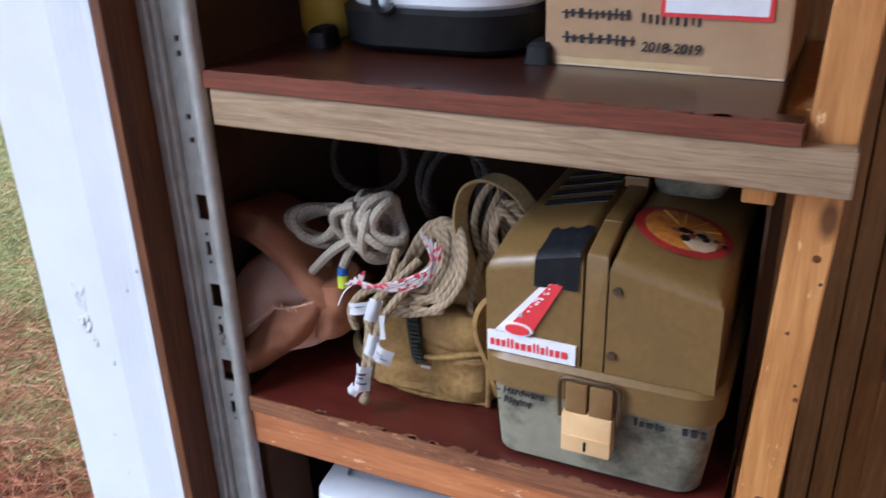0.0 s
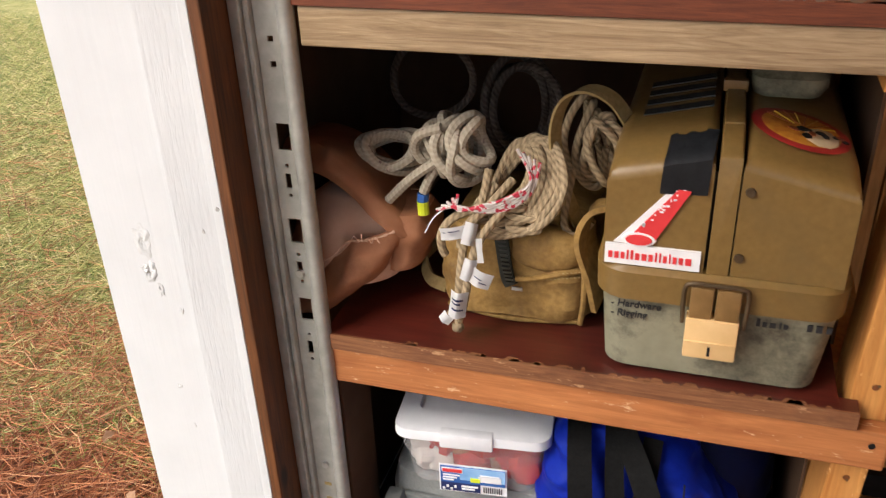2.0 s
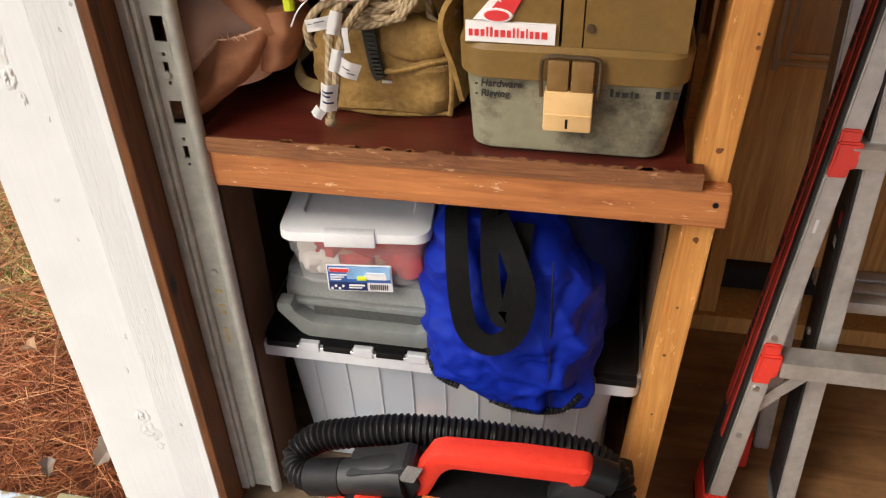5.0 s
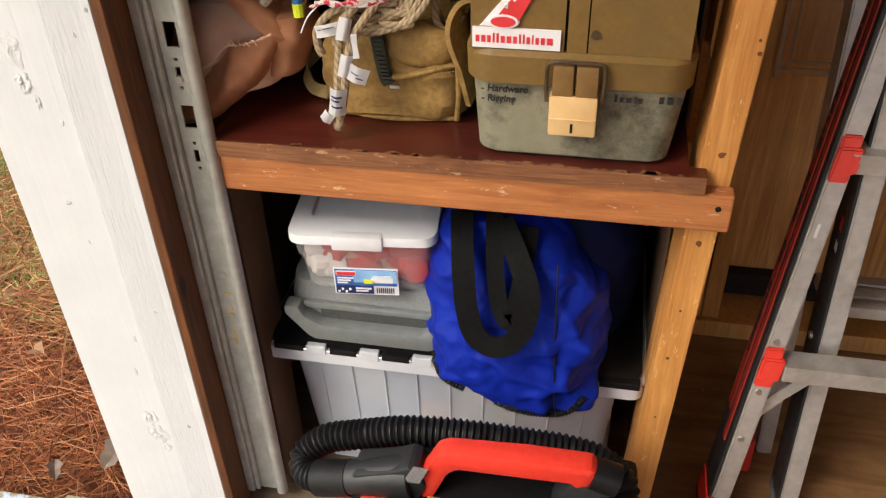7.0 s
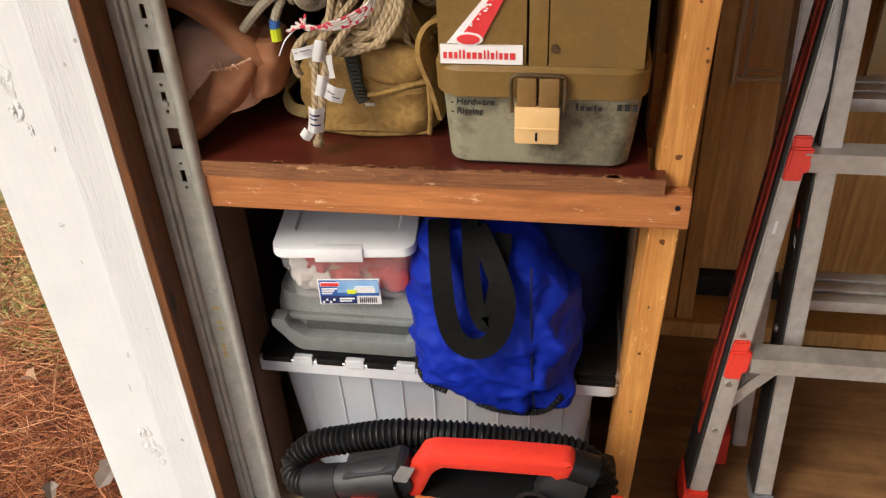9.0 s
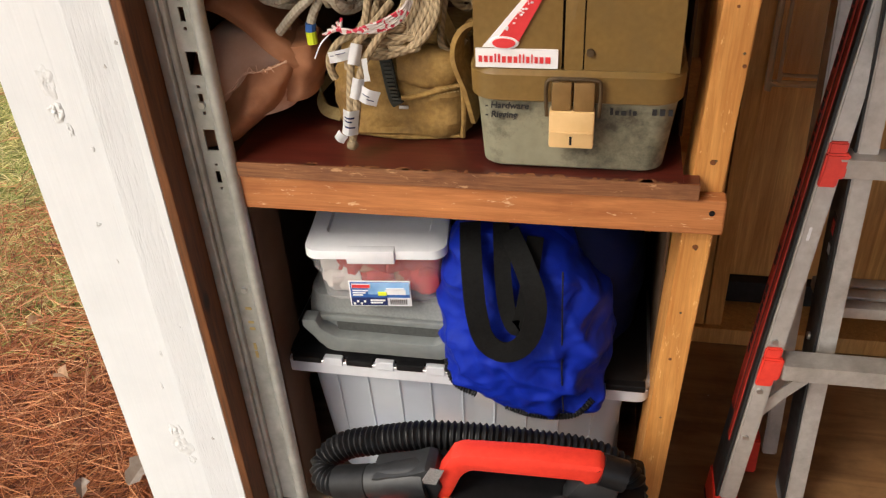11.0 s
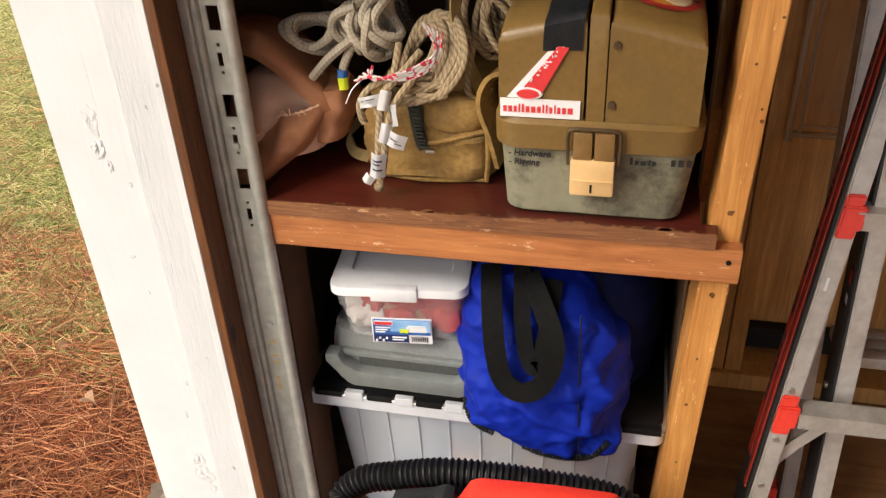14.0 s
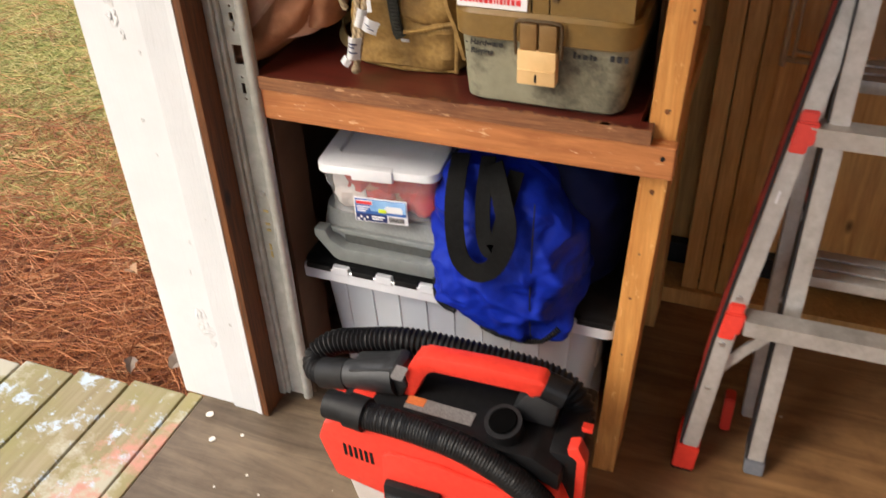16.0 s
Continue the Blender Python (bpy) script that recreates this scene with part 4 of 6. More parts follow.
def duffel():
    d = thing("duffel_bag", (-0.19, 0.82, 0.365), "blue nylon duffel bag with black webbing handles", "duffel bag")

    def ridge(w):
        return 1 - 2.6 * abs(noise.noise(w))

    def creases(p, out):
        if out.y > 0.5:
            return 0.0
        gather = max(0.0, (p.z - 0.48) / 0.17)
        fan = ridge(Vector((p.x * 21 + (p.z - 0.4) * 9, p.y * 7, p.z * 5))) * (0.0040 + 0.0075 * gather)
        slant = ridge(Vector((p.x * 9 - p.z * 11, p.y * 6 + 4, p.z * 7 + p.x * 6))) * 0.0125
        cross = ridge(Vector((p.x * 17 + p.z * 15 + 7, p.y * 10, p.z * 10 - p.x * 7))) * 0.0075
        fine = ridge(Vector((p.x * 44 - p.z * 30 + 3, p.y * 22, p.z * 34 + p.x * 20))) * 0.0026
        seam = -0.004 * math.exp(-((p.x + 0.162 - 0.03 * (p.z - 0.45)) / 0.005) ** 2) * (out.y < -0.5)
        dent = -0.026 * math.exp(-((p.x + 0.235) / 0.040) ** 2 - ((p.z - 0.57) / 0.07) ** 2) * (out.y < 0)
        lobe = 0.010 * math.exp(-((p.x + 0.135) / 0.035) ** 2 - ((p.z - 0.47) / 0.07) ** 2)
        return fan + slant + cross + fine + seam + dent + lobe

    levels = ((0.370, -0.250, -0.140, 0.694, 0.735), (0.375, -0.285, -0.122, 0.684, 0.739), (0.386, -0.316, -0.110, 0.681, 0.740), (0.394, -0.322, -0.112, 0.681, 0.80), (0.41, -0.328, -0.106, 0.682, 0.86), (0.44, -0.333, -0.101, 0.685, 0.87),
              (0.48, -0.336, -0.104, 0.690, 0.87), (0.52, -0.334, -0.122, 0.700, 0.87), (0.56, -0.326, -0.146, 0.713, 0.86), (0.59, -0.316, -0.172, 0.727, 0.85), (0.61, -0.306, -0.196, 0.745, 0.84), (0.622, -0.290, -0.22, 0.77, 0.82))
    hem = lambda p: 0.034 * min(1.0, max(0.0, (-0.205 - p.x) / 0.08)) + 0.018 * min(1.0, max(0.0, (p.x + 0.13) / 0.035))
    part("front_body", cloth_shell(levels, 96, 170, 0.86, creases, lift=hem), BLUE_CLOTH, d, "creased bright blue nylon front", 60)

    def slack(p, out):
        return 0.008 * noise.noise(p * 9) + 0.005 * ridge(p * 17)

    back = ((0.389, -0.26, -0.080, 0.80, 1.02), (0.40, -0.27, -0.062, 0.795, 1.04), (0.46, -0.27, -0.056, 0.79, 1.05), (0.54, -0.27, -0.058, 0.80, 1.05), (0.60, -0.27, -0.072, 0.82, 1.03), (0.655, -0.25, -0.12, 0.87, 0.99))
    # the rear's shade is put into its colour
    part("rear_body", cloth_shell(back, 34, 64, 0.75, slack), BLUE_SHADED, d, "rear of the bag, its blue darkened for shade", 60)
    seam = glide([(-0.166, 0.712, 0.60), (-0.163, 0.692, 0.52), (-0.160, 0.680, 0.44), (-0.156, 0.677, 0.385)], 8)
    part("seam", tube(seam, 0.0012, 6), BLACK_SOFT, d, "dark seam")
    teeth = lambda u: 0.0042 + 0.0012 * math.sin(u * 2 * math.pi / 0.0042)
    part("zip", tube(glide([(-0.326, 0.722, 0.422), (-0.316, 0.698, 0.411), (-0.300, 0.685, 0.406), (-0.278, 0.678, 0.403)], 20), teeth, 8), BLACK_SOFT, d, "black zip end")
    part("zip", tube(glide([(-0.236, 0.679, 0.384), (-0.205, 0.679, 0.373), (-0.165, 0.680, 0.371), (-0.137, 0.684, 0.378), (-0.118, 0.695, 0.396)], 20), teeth, 8), BLACK_SOFT, d, "black zip along the lower edge")
    web = plain("webbing", (0.003, 0.003, 0.003), (0.007, 0.007, 0.007), 0.8, 300, 0, 0.5, 0.001, spec=0.12)
    def webbing(points, width):
        line = glide(points, 8)
        n = len(line)
        ways = [(line[min(i + 1, n - 1)] - line[max(i - 1, 0)]).normalized().cross(Vector((0.1, -1, 0.35))) for i in range(n)]
        part("handle", strap(line, width, 0.003, ways), web, d, "black webbing carry handle")

    webbing([(-0.293, 0.765, 0.632), (-0.287, 0.728, 0.618), (-0.280, 0.694, 0.590), (-0.273, 0.675, 0.550), (-0.262, 0.666, 0.515), (-0.240, 0.662, 0.500), (-0.217, 0.662, 0.508), (-0.201, 0.666, 0.535), (-0.197, 0.680, 0.572), (-0.214, 0.708, 0.606), (-0.240, 0.755, 0.628)], 0.028)
    webbing([(-0.252, 0.768, 0.632), (-0.247, 0.735, 0.612), (-0.242, 0.708, 0.580), (-0.234, 0.690, 0.545), (-0.222, 0.680, 0.528), (-0.214, 0.690, 0.545), (-0.208, 0.712, 0.585), (-0.205, 0.755, 0.622)], 0.022)


duffel()


# ---- red vacuum on the floor ----
def vacuum():
    v = thing("wet_dry_vacuum", (-0.25, 0.57, FLOOR), "red and black portable wet and dry vacuum with coiled hose", "vacuum")
    part("tank", loft([(FLOOR + 0.003, -0.375, -0.095, 0.485, 0.650, 0.03), (FLOOR + 0.02, -0.382, -0.088, 0.478, 0.656, 0.035), (0.225, -0.402, -0.075, 0.470, 0.660, 0.035)], n=6), TANK, v, "pale grey tank")
    out = [(-0.420, 0.292), (-0.412, 0.262), (-0.398, 0.215), (-0.31, 0.196), (-0.10, 0.190), (-0.055, 0.195), (-0.045, 0.24), (-0.060, 0.280), (-0.10, 0.300), (-0.145, 0.325), (-0.20, 0.335), (-0.30, 0.338), (-0.385, 0.338), (-0.408, 0.325)]
    part("housing", prism(out, 0.4655, 0.655, 0.006), RED, v, "red motor housing")
    part("front_panel", prism([(-0.318, 0.198), (-0.08, 0.195), (-0.075, 0.262), (-0.125, 0.292), (-0.20, 0.300), (-0.222, 0.306), (-0.300, 0.306), (-0.314, 0.296)], 0.4575, 0.4665, 0.005), RED, v, "raised red front panel")
    for i in range(6):
        x = -0.3775 + 0.0085 * i
        part("vent", prism([(x, 0.270 - 0.001 * i), (x + 0.004, 0.2695 - 0.001 * i), (x + 0.003, 0.293 - 0.001 * i), (x - 0.001, 0.2935 - 0.001 * i)], 0.4642, 0.4662), BLACK, v, "dark vent slot", False)
    part("latch", box(-0.310, -0.222, 0.445, 0.4595, 0.165, 0.252, 0.006), BLACK, v, "black tank latch")
    part("latch_lip", box(-0.305, -0.228, 0.439, 0.448, 0.222, 0.233, 0.003), DARK_GREY, v)
    part("deck_plate", prism([(-0.405, 0.325), (-0.395, 0.336), (-0.31, 0.340), (-0.10, 0.340), (-0.060, 0.318), (-0.06, 0.285), (-0.13, 0.315)], 0.488, 0.652, 0.005), BLACK, v, "black top deck")
    part("warning_label", box(-0.302, -0.197, 0.518, 0.543, 0.3402, 0.3412, turn=pose(0, 0, 0, 0, 0, -2)), plain("label_text", (0.10, 0.095, 0.09), (0.27, 0.25, 0.24), 0.6, 420), v, "printed warning label", False)
    part("warning_strip", box(-0.302, -0.274, 0.528, 0.544, 0.3412, 0.3420, turn=pose(0, 0, 0, 0, 0, -2)), plain("orange_label", (0.55, 0.13, 0.03), (0.65, 0.2, 0.06), 0.6, 300), v, "orange warning strip", False)
    grip = prism([(-0.338, 0.325), (-0.296, 0.333), (-0.276, 0.386), (-0.264, 0.397), (-0.125, 0.400), (-0.118, 0.385), (-0.112, 0.396), (-0.100, 0.398), (-0.097, 0.426), (-0.104, 0.432), (-0.18, 0.432), (-0.276, 0.426), (-0.291, 0.418)], 0.544, 0.576, 0.009)
    part("grip", grip, RED, v, "red carry handle")
    part("grip_post", prism([(-0.150, 0.345), (-0.085, 0.345), (-0.075, 0.405), (-0.100, 0.412), (-0.128, 0.395), (-0.142, 0.37)], 0.545, 0.582, 0.006), DARK_GREY, v, "charcoal handle post")
    part("grip_end", tube([Vector((-0.103, 0.560, 0.412)), Vector((-0.072, 0.560, 0.402))], 0.0205, 14), BLACK, v, "black end cap")
    part("badge", prism([(-0.330, 0.374), (-0.310, 0.374), (-0.298, 0.402), (-0.316, 0.404)], 0.5365, 0.5385), plain("grey_badge", (0.16, 0.15, 0.15), (0.3, 0.28, 0.27), 0.5, 300), v, "grey printed badge", False)
    part("shoulder", prism([(-0.40, 0.328), (-0.315, 0.328), (-0.302, 0.365), (-0.312, 0.392), (-0.325, 0.396), (-0.345, 0.384), (-0.40, 0.368)], 0.5385, 0.585, 0.008), DARK_GREY, v, "charcoal inlet shoulder")
    part("red_clip", box(-0.432, -0.395, 0.545, 0.575, 0.298, 0.322, 0.005), RED, v, "red clip")
    part("port", tube([Vector((-0.145, 0.525, 0.335)), Vector((-0.148, 0.515, 0.366))], 0.026, 18), BLACK, v, "black accessory port")
    part("port_rim", tube([Vector((-0.148, 0.5152, 0.3655)), Vector((-0.1485, 0.5137, 0.3705))], 0.0270, 18), BLACK, v, "black port rim")
    # the port is closed; this dull black disc is the shade of its bore
    part("bore", disc((-0.14875, 0.5130, 0.3730), (-0.1, -0.29, 0.95), 0.0205, 0.002, 18), plain("bore_shade", (0.002, 0.002, 0.002), (0.003, 0.003, 0.003), 1.0, 30, spec=0.0), v)
    rib = lambda u: 0.0190 + 0.0020 * math.sin(u * 2 * math.pi / 0.0085)
    back = glide([(-0.060, 0.585, 0.285), (-0.058, 0.612, 0.325), (-0.085, 0.625, 0.352), (-0.130, 0.625, 0.368), (-0.185, 0.620, 0.377), (-0.261, 0.615, 0.384), (-0.335, 0.610, 0.384), (-0.405, 0.610, 0.364), (-0.455, 0.608, 0.347), (-0.482, 0.595, 0.325), (-0.474, 0.572, 0.318), (-0.445, 0.558, 0.328)], 44)
    part("hose", tube(back, rib, 14), BLACK, v, "ribbed black hose")
    part("cuff", tube([Vector((-0.452, 0.560, 0.326)), Vector((-0.425, 0.556, 0.336)), Vector((-0.405, 0.555, 0.342))], 0.0245, 16), BLACK_SOFT, v, "black hose cuff")
    part("inlet", tube([Vector((-0.408, 0.555, 0.342)), Vector((-0.37, 0.556, 0.352)), Vector((-0.325, 0.558, 0.362))], lambda u: 0.0225 + 0.09 * u, 16), DARK_GREY, v, "charcoal inlet neck")
    front = glide([(-0.340, 0.474, 0.357), (-0.27, 0.472, 0.357), (-0.207, 0.470, 0.350), (-0.159, 0.468, 0.335), (-0.11, 0.468, 0.306), (-0.075, 0.472, 0.268), (-0.052, 0.482, 0.215), (-0.048, 0.495, 0.16)], 44)
    part("front_hose", tube(front, lambda u: 0.0200 + 0.0006 * math.sin(u * 2 * math.pi / 0.0045), 14), BLACK, v, "ribbed black hose along the front")
    part("front_cuff", tube([Vector((-0.402, 0.478, 0.356)), Vector((-0.365, 0.476, 0.357))], 0.0215, 16), BLACK_SOFT, v, "black hose cuff")
    part("front_collar", tube([Vector((-0.367, 0.476, 0.357)), Vector((-0.338, 0.474, 0.357))], 0.0255, 16), BLACK_SOFT, v, "black hose collar")
    part("side_clip", prism([(-0.046, 0.19), (-0.030, 0.19), (-0.030, 0.325), (-0.042, 0.352), (-0.058, 0.345), (-0.052, 0.31)], 0.515, 0.540, 0.004), RED, v, "red side latch")
    part("side_block", box(-0.085, -0.040, 0.512, 0.655, 0.20, 0.335, 0.012), BLACK, v, "black side housing")
    part("red_tip", box(-0.048, -0.032, 0.562, 0.576, 0.334, 0.342, 0.002), RED, v, "red tip")


vacuum()


# ---- ladder ----
def ladder():
    L = thing("folding_ladder", (0.40, 0.85, FLOOR), "aluminium folding ladder with red caps leaning in the corner", "ladder")
    F = lambda z: Vector((0.119 + (0.085 if z < 0.37 else 0.145) * (z - 0.37), 0.781 + (0.085 if z < 0.37 else 0.270) * (z - 0.37), z))
    G = lambda z: Vector((0.2085, 0.785 + 0.150 * (z - 0.09), z))

    def bar(f, z0, z1, x0, x1, y0, y1):
        bm = bmesh.new()
        rows = [[bm.verts.new(f(z) + Vector(o)) for o in ((x0, y0, 0), (x1, y0, 0), (x1, y1, 0), (x0, y1, 0))] for z in ((z0, 0.37, z1) if z0 < 0.36 and z1 > 0.38 else (z0, z1))]
        for lo, hi in zip(rows, rows[1:]):
            for k in range(4):
                bm.faces.new((lo[k], lo[(k + 1) % 4], hi[(k + 1) % 4], hi[k]))
        bm.faces.new(rows[0][::-1])
        bm.faces.new(rows[-1])
        bmesh.ops.recalc_face_normals(bm, faces=bm.faces)
        bmesh.ops.bevel(bm, geom=[e for e in bm.edges if len(e.link_faces) == 2 and e.calc_face_angle() > 0.5], offset=min(0.0025, (x1 - x0) * 0.3, (y1 - y0) * 0.3), segments=2, affect="EDGES")
        return bm

    flip = Matrix.Translation((0.84, 0, 0)) @ Matrix.Diagonal((-1, 1, 1, 1))
    for side in (0, 1):
        def put(name, bm, m, label=""):
            if side:
                bm.transform(flip)
            part(name, bm, m, L, label)
        put("rail", bar(F, FLOOR + 0.055, 1.75, -0.0115, 0.0145, -0.004, 0.004), ALU, "flared aluminium rail")
        put("rail_web", bar(F, FLOOR + 0.055, 1.75, -0.0165, -0.0125, -0.002, 0.062), DARK_GREY, "charcoal rail side")
        put("rail_label", bar(F, FLOOR + 0.16, 1.7, -0.0185, -0.0160, 0.012, 0.026), RED_DIM, "red stripe on the rail")
        put("rail_label", bar(F, FLOOR + 0.20, 1.7, -0.0185, -0.0160, 0.036, 0.056), RED_DIM, "red lettered stripe on the rail")
        put("inner_rail", bar(G, FLOOR + 0.025, 1.75, -0.013, 0.0125, -0.003, 0.003), ALU, "straight aluminium rail")
        put("inner_web", bar(G, FLOOR + 0.025, 1.75, -0.0165, -0.0133, -0.001, 0.060), DARK_GREY)
        put("foot_cap", bar(F, FLOOR + 0.006, FLOOR + 0.056, -0.019, 0.0175, -0.007, 0.066), RED, "red foot cap")
        put("rear_foot", bar(lambda z: Vector((0.150, 0.865 + 0.1 * (z - 0.09), z)), FLOOR, FLOOR + 0.07, -0.006, 0.012, 0.0, 0.03), RED, "red rear foot cap")
        put("foot_pad", bar(F, FLOOR, FLOOR + 0.010, -0.020, 0.0165, -0.005, 0.062), BLACK, "black rubber foot")
        put("inner_foot", bar(G, FLOOR, FLOOR + 0.03, -0.0165, 0.0155, -0.006, 0.064), plain("grey_rubber", (0.12, 0.13, 0.15), (0.18, 0.19, 0.21), 0.6, 50), "grey rubber foot")
        for z in (0.407, 0.693, 0.985, 1.275):
            cap = join(bar(F, z - 0.031, z + 0.027, -0.0115, 0.012, -0.010, -0.003), bar(F, z - 0.018, z + 0.014, -0.0125, 0.017, -0.0145, -0.004))
            put("rung_cap", cap, RED, "red plastic rung cap")
        for z in (0.441, 0.364, 0.275):
            put("rivet", disc(F(z) + Vector((-0.001, -0.0052, 0)), (0, -1, 0), 0.0048, 0.003), STEEL, "rivet head")
        put("brace", strap([Vector((0.120, 0.790, 0.300)), Vector((0.150, 0.792, 0.345)), Vector((0.182, 0.794, 0.384))], 0.016, 0.004, (-0.75, 0.1, 0.66)), ALU, "diagonal brace")
        put("bolt", disc(Vector((0.1905, 0.866, 0.400)), (-1, 0, 0), 0.006, 0.004), STEEL, "bolt head")
        put("bolt", disc(Vector((0.1905, 0.850, 0.345)), (-1, 0, 0), 0.005, 0.004), STEEL, "bolt head")
        rng = random.Random(21)
        z = FLOOR + 0.30
        while z < 1.2:
            h = rng.uniform(0.008, 0.016)
            put("letter_bar", bar(F, z, z + h, -0.0192, -0.0184, 0.041, 0.050), INK, "dark printed bar")
            z += h + (0.030 if rng.random() < 0.16 else 0.004)
        put("warning_label", bar(G, 0.535, 0.60, -0.0172, -0.0164, 0.014, 0.034), INK, "black warning label")
        put("warning_mark", bar(G, 0.542, 0.556, -0.0176, -0.0171, 0.018, 0.030), PAPER, "white printed mark")
        put("warning_mark", bar(G, 0.572, 0.592, -0.0176, -0.0171, 0.018, 0.030), RED_INK, "red printed mark")
        put("scuff", bar(F, 0.588, 0.606, -0.003, 0.001, -0.0046, -0.0040), PAPER, "pale scuff")
    for z in (0.402, 0.689, 0.981, 1.271):
        y = F(z).y
        part("rung", loft([(z - 0.015, 0.142 + 0.1 * (z - 0.4), 0.698 - 0.1 * (z - 0.4), y - 0.012, y + 0.022, 0.004), (z + 0.012, 0.142 + 0.1 * (z - 0.4), 0.698 - 0.1 * (z - 0.4), y - 0.012, y + 0.022, 0.004)]), ALU, L, "ribbed aluminium rung")
    for z in (0.415, 0.725, 1.04):
        for k in range(3):
            y = G(z).y + 0.075 + 0.028 * k
            part("rear_rung", box(0.21, 0.63, y, y + 0.022, z - 0.012, z + 0.008, 0.003), ALU, L, "rear section rung")
    for x in (0.19, 0.65):
        part("rear_rail", bar(lambda z, x=x: Vector((x, 0.91 + 0.20 * (z - 0.09), z)), FLOOR, 1.7, -0.012, 0.012, 0.0, 0.05), ALU, L, "rear aluminium rail")


ladder()


# ---- middle bay: tackle box, bags, rope ----
PATCH_RED = plain("patch_red", (0.30, 0.018, 0.016), (0.42, 0.03, 0.025), 0.5, 40)
PATCH_BROWN = plain("patch_brown", (0.16, 0.03, 0.01), (0.3, 0.07, 0.015), 0.5, 60)


def tackle_box():
    b = thing("tackle_box", (-0.158, 0.88, 0.7535), "old tan and grey plastic tackle box with stickers and tape", "tackle box")
    z = 0.7535
    yb = 1.06
    part("base", loft([(z, -0.258, -0.064, 0.711, yb - 0.02, 0.02), (z + 0.006, -0.265, -0.057, 0.703, yb - 0.01, 0.024), (z + 0.05, -0.268, -0.052, 0.699, yb - 0.005, 0.026), (0.848, -0.271, -0.047, 0.695, yb, 0.028)], n=7), BASE_GREY, b, "grimy grey lower tray")
    part("belt", loft([(0.846, -0.272, -0.047, 0.691, yb, 0.030), (0.849, -0.276, -0.043, 0.686, yb + 0.004, 0.032), (0.879, -0.277, -0.042, 0.685, yb + 0.004, 0.032), (0.884, -0.273, -0.046, 0.690, yb, 0.030)], n=7), TAN, b, "tan rim")
    rise = lambda y: 0.011 * min(1.0, max(0.0, (y - 0.6925) / 0.0495))
    roof = lambda x, y: 1.002 + rise(y) - 0.23 * max(0.0, abs(x + 0.163) - 0.013)

    def gable(x0, x1, lift):
        """A lid half or the strip between them: straight walls under a sloping hip roof."""
        bm = bmesh.new()
        rows = []
        soft = 0.012 if lift == 0 else 0.003
        for y, drop in ((0.6925, 1.0), (0.6933, 0.62), (0.6962, 0.28), (0.7005, 0.08), (0.707, 0.0), (0.742, 0.0), (0.9, 0.0), (yb - 0.03, 0.0), (yb - 0.006, 0.4), (yb, 1.0)):
            low, pts = soft * drop, [(x0, 0.883)]
            for side in (0, 1):
                arc = [(soft * (1 - math.cos(g)), soft * (1 - math.sin(g))) for g in (0.0, 0.35, 0.75, 1.15, math.pi / 2)]
                arc = [(x0 + dx, dz) for dx, dz in arc] if side == 0 else [(x1 - dx, dz) for dx, dz in arc[::-1]]
                pts += [(x, roof(x, y) + lift - max(dz, low)) for x, dz in arc]
            pts.append((x1, 0.883))
            rows.append([bm.verts.new((x, y - lift * 0.6, z)) for x, z in pts])
        n = len(rows[0])
        for a, c in zip(rows, rows[1:]):
            for k in range(n):
                bm.faces.new((a[k], a[(k + 1) % n], c[(k + 1) % n], c[k]))
        bm.faces.new(rows[0][::-1])
        bm.faces.new(rows[-1])
        return bm

    part("lid", gable(-0.2695, -0.1755, 0), TAN, b, "tan hip-roofed lid half")
    part("lid", gable(-0.1515, -0.052, 0), TAN, b, "tan hip-roofed lid half")
    # black fill gives the gaps beside the centre strip their shade
    part("gap_fill", box(-0.1760, -0.1510, 0.700, yb - 0.01, 0.885, 0.985), BLACK, b, "black fill for the shaded gap between the lids", False)
    part("spine", gable(-0.1725, -0.1530, 0.002), TAN, b, "tan centre strip between the lids")
    part("hasp", box(-0.1715, -0.1545, 0.742, 0.842, 1.0145, 1.0170, 0.001), TAN, b, "worn strap over the ridge")
    for rx, rz in ((-0.1435, 0.971), (-0.1455, 0.904)):
        part("rivet", disc((rx, 0.6915, rz), (0, -1, 0), 0.0045, 0.004), BRONZE, b, "dark rivet")
    # latch
    part("latch_frame", tube(glide([(-0.189, 0.680, 0.835), (-0.190, 0.679, 0.870), (-0.184, 0.678, 0.879), (-0.162, 0.677, 0.880), (-0.138, 0.678, 0.879), (-0.132, 0.679, 0.870), (-0.133, 0.680, 0.835)], 5), 0.0022, 8), BRONZE, b, "dark wire latch frame")
    part("latch_plate", box(-0.184, -0.1625, 0.6765, 0.690, 0.835, 0.876, 0.003), BROWN_PL, b, "brown latch plate")
    part("latch_plate", box(-0.1605, -0.138, 0.6765, 0.690, 0.835, 0.876, 0.003), BROWN_PL, b, "brown latch plate")
    tab = part("latch_tab", box(-0.186, -0.137, 0.6735, 0.692, 0.799, 0.843, 0.003), CREAM, b, "cream plastic latch tab")
    part("slot", box(-0.1632, -0.1605, 0.6730, 0.6745, 0.8035, 0.814), BLACK, tab, "dark slot", False)
    part("ridge", box(-0.185, -0.138, 0.6720, 0.6745, 0.817, 0.8195, 0.0008), CREAM, tab)
    # stickers
    wb = part("sticker_band", box(-0.2675, -0.1790, 0.6898, 0.6925, 0.8855, 0.9065), PAPER, b, "white sticker band with red print", False)
    rng = random.Random(3)
    x = -0.2640
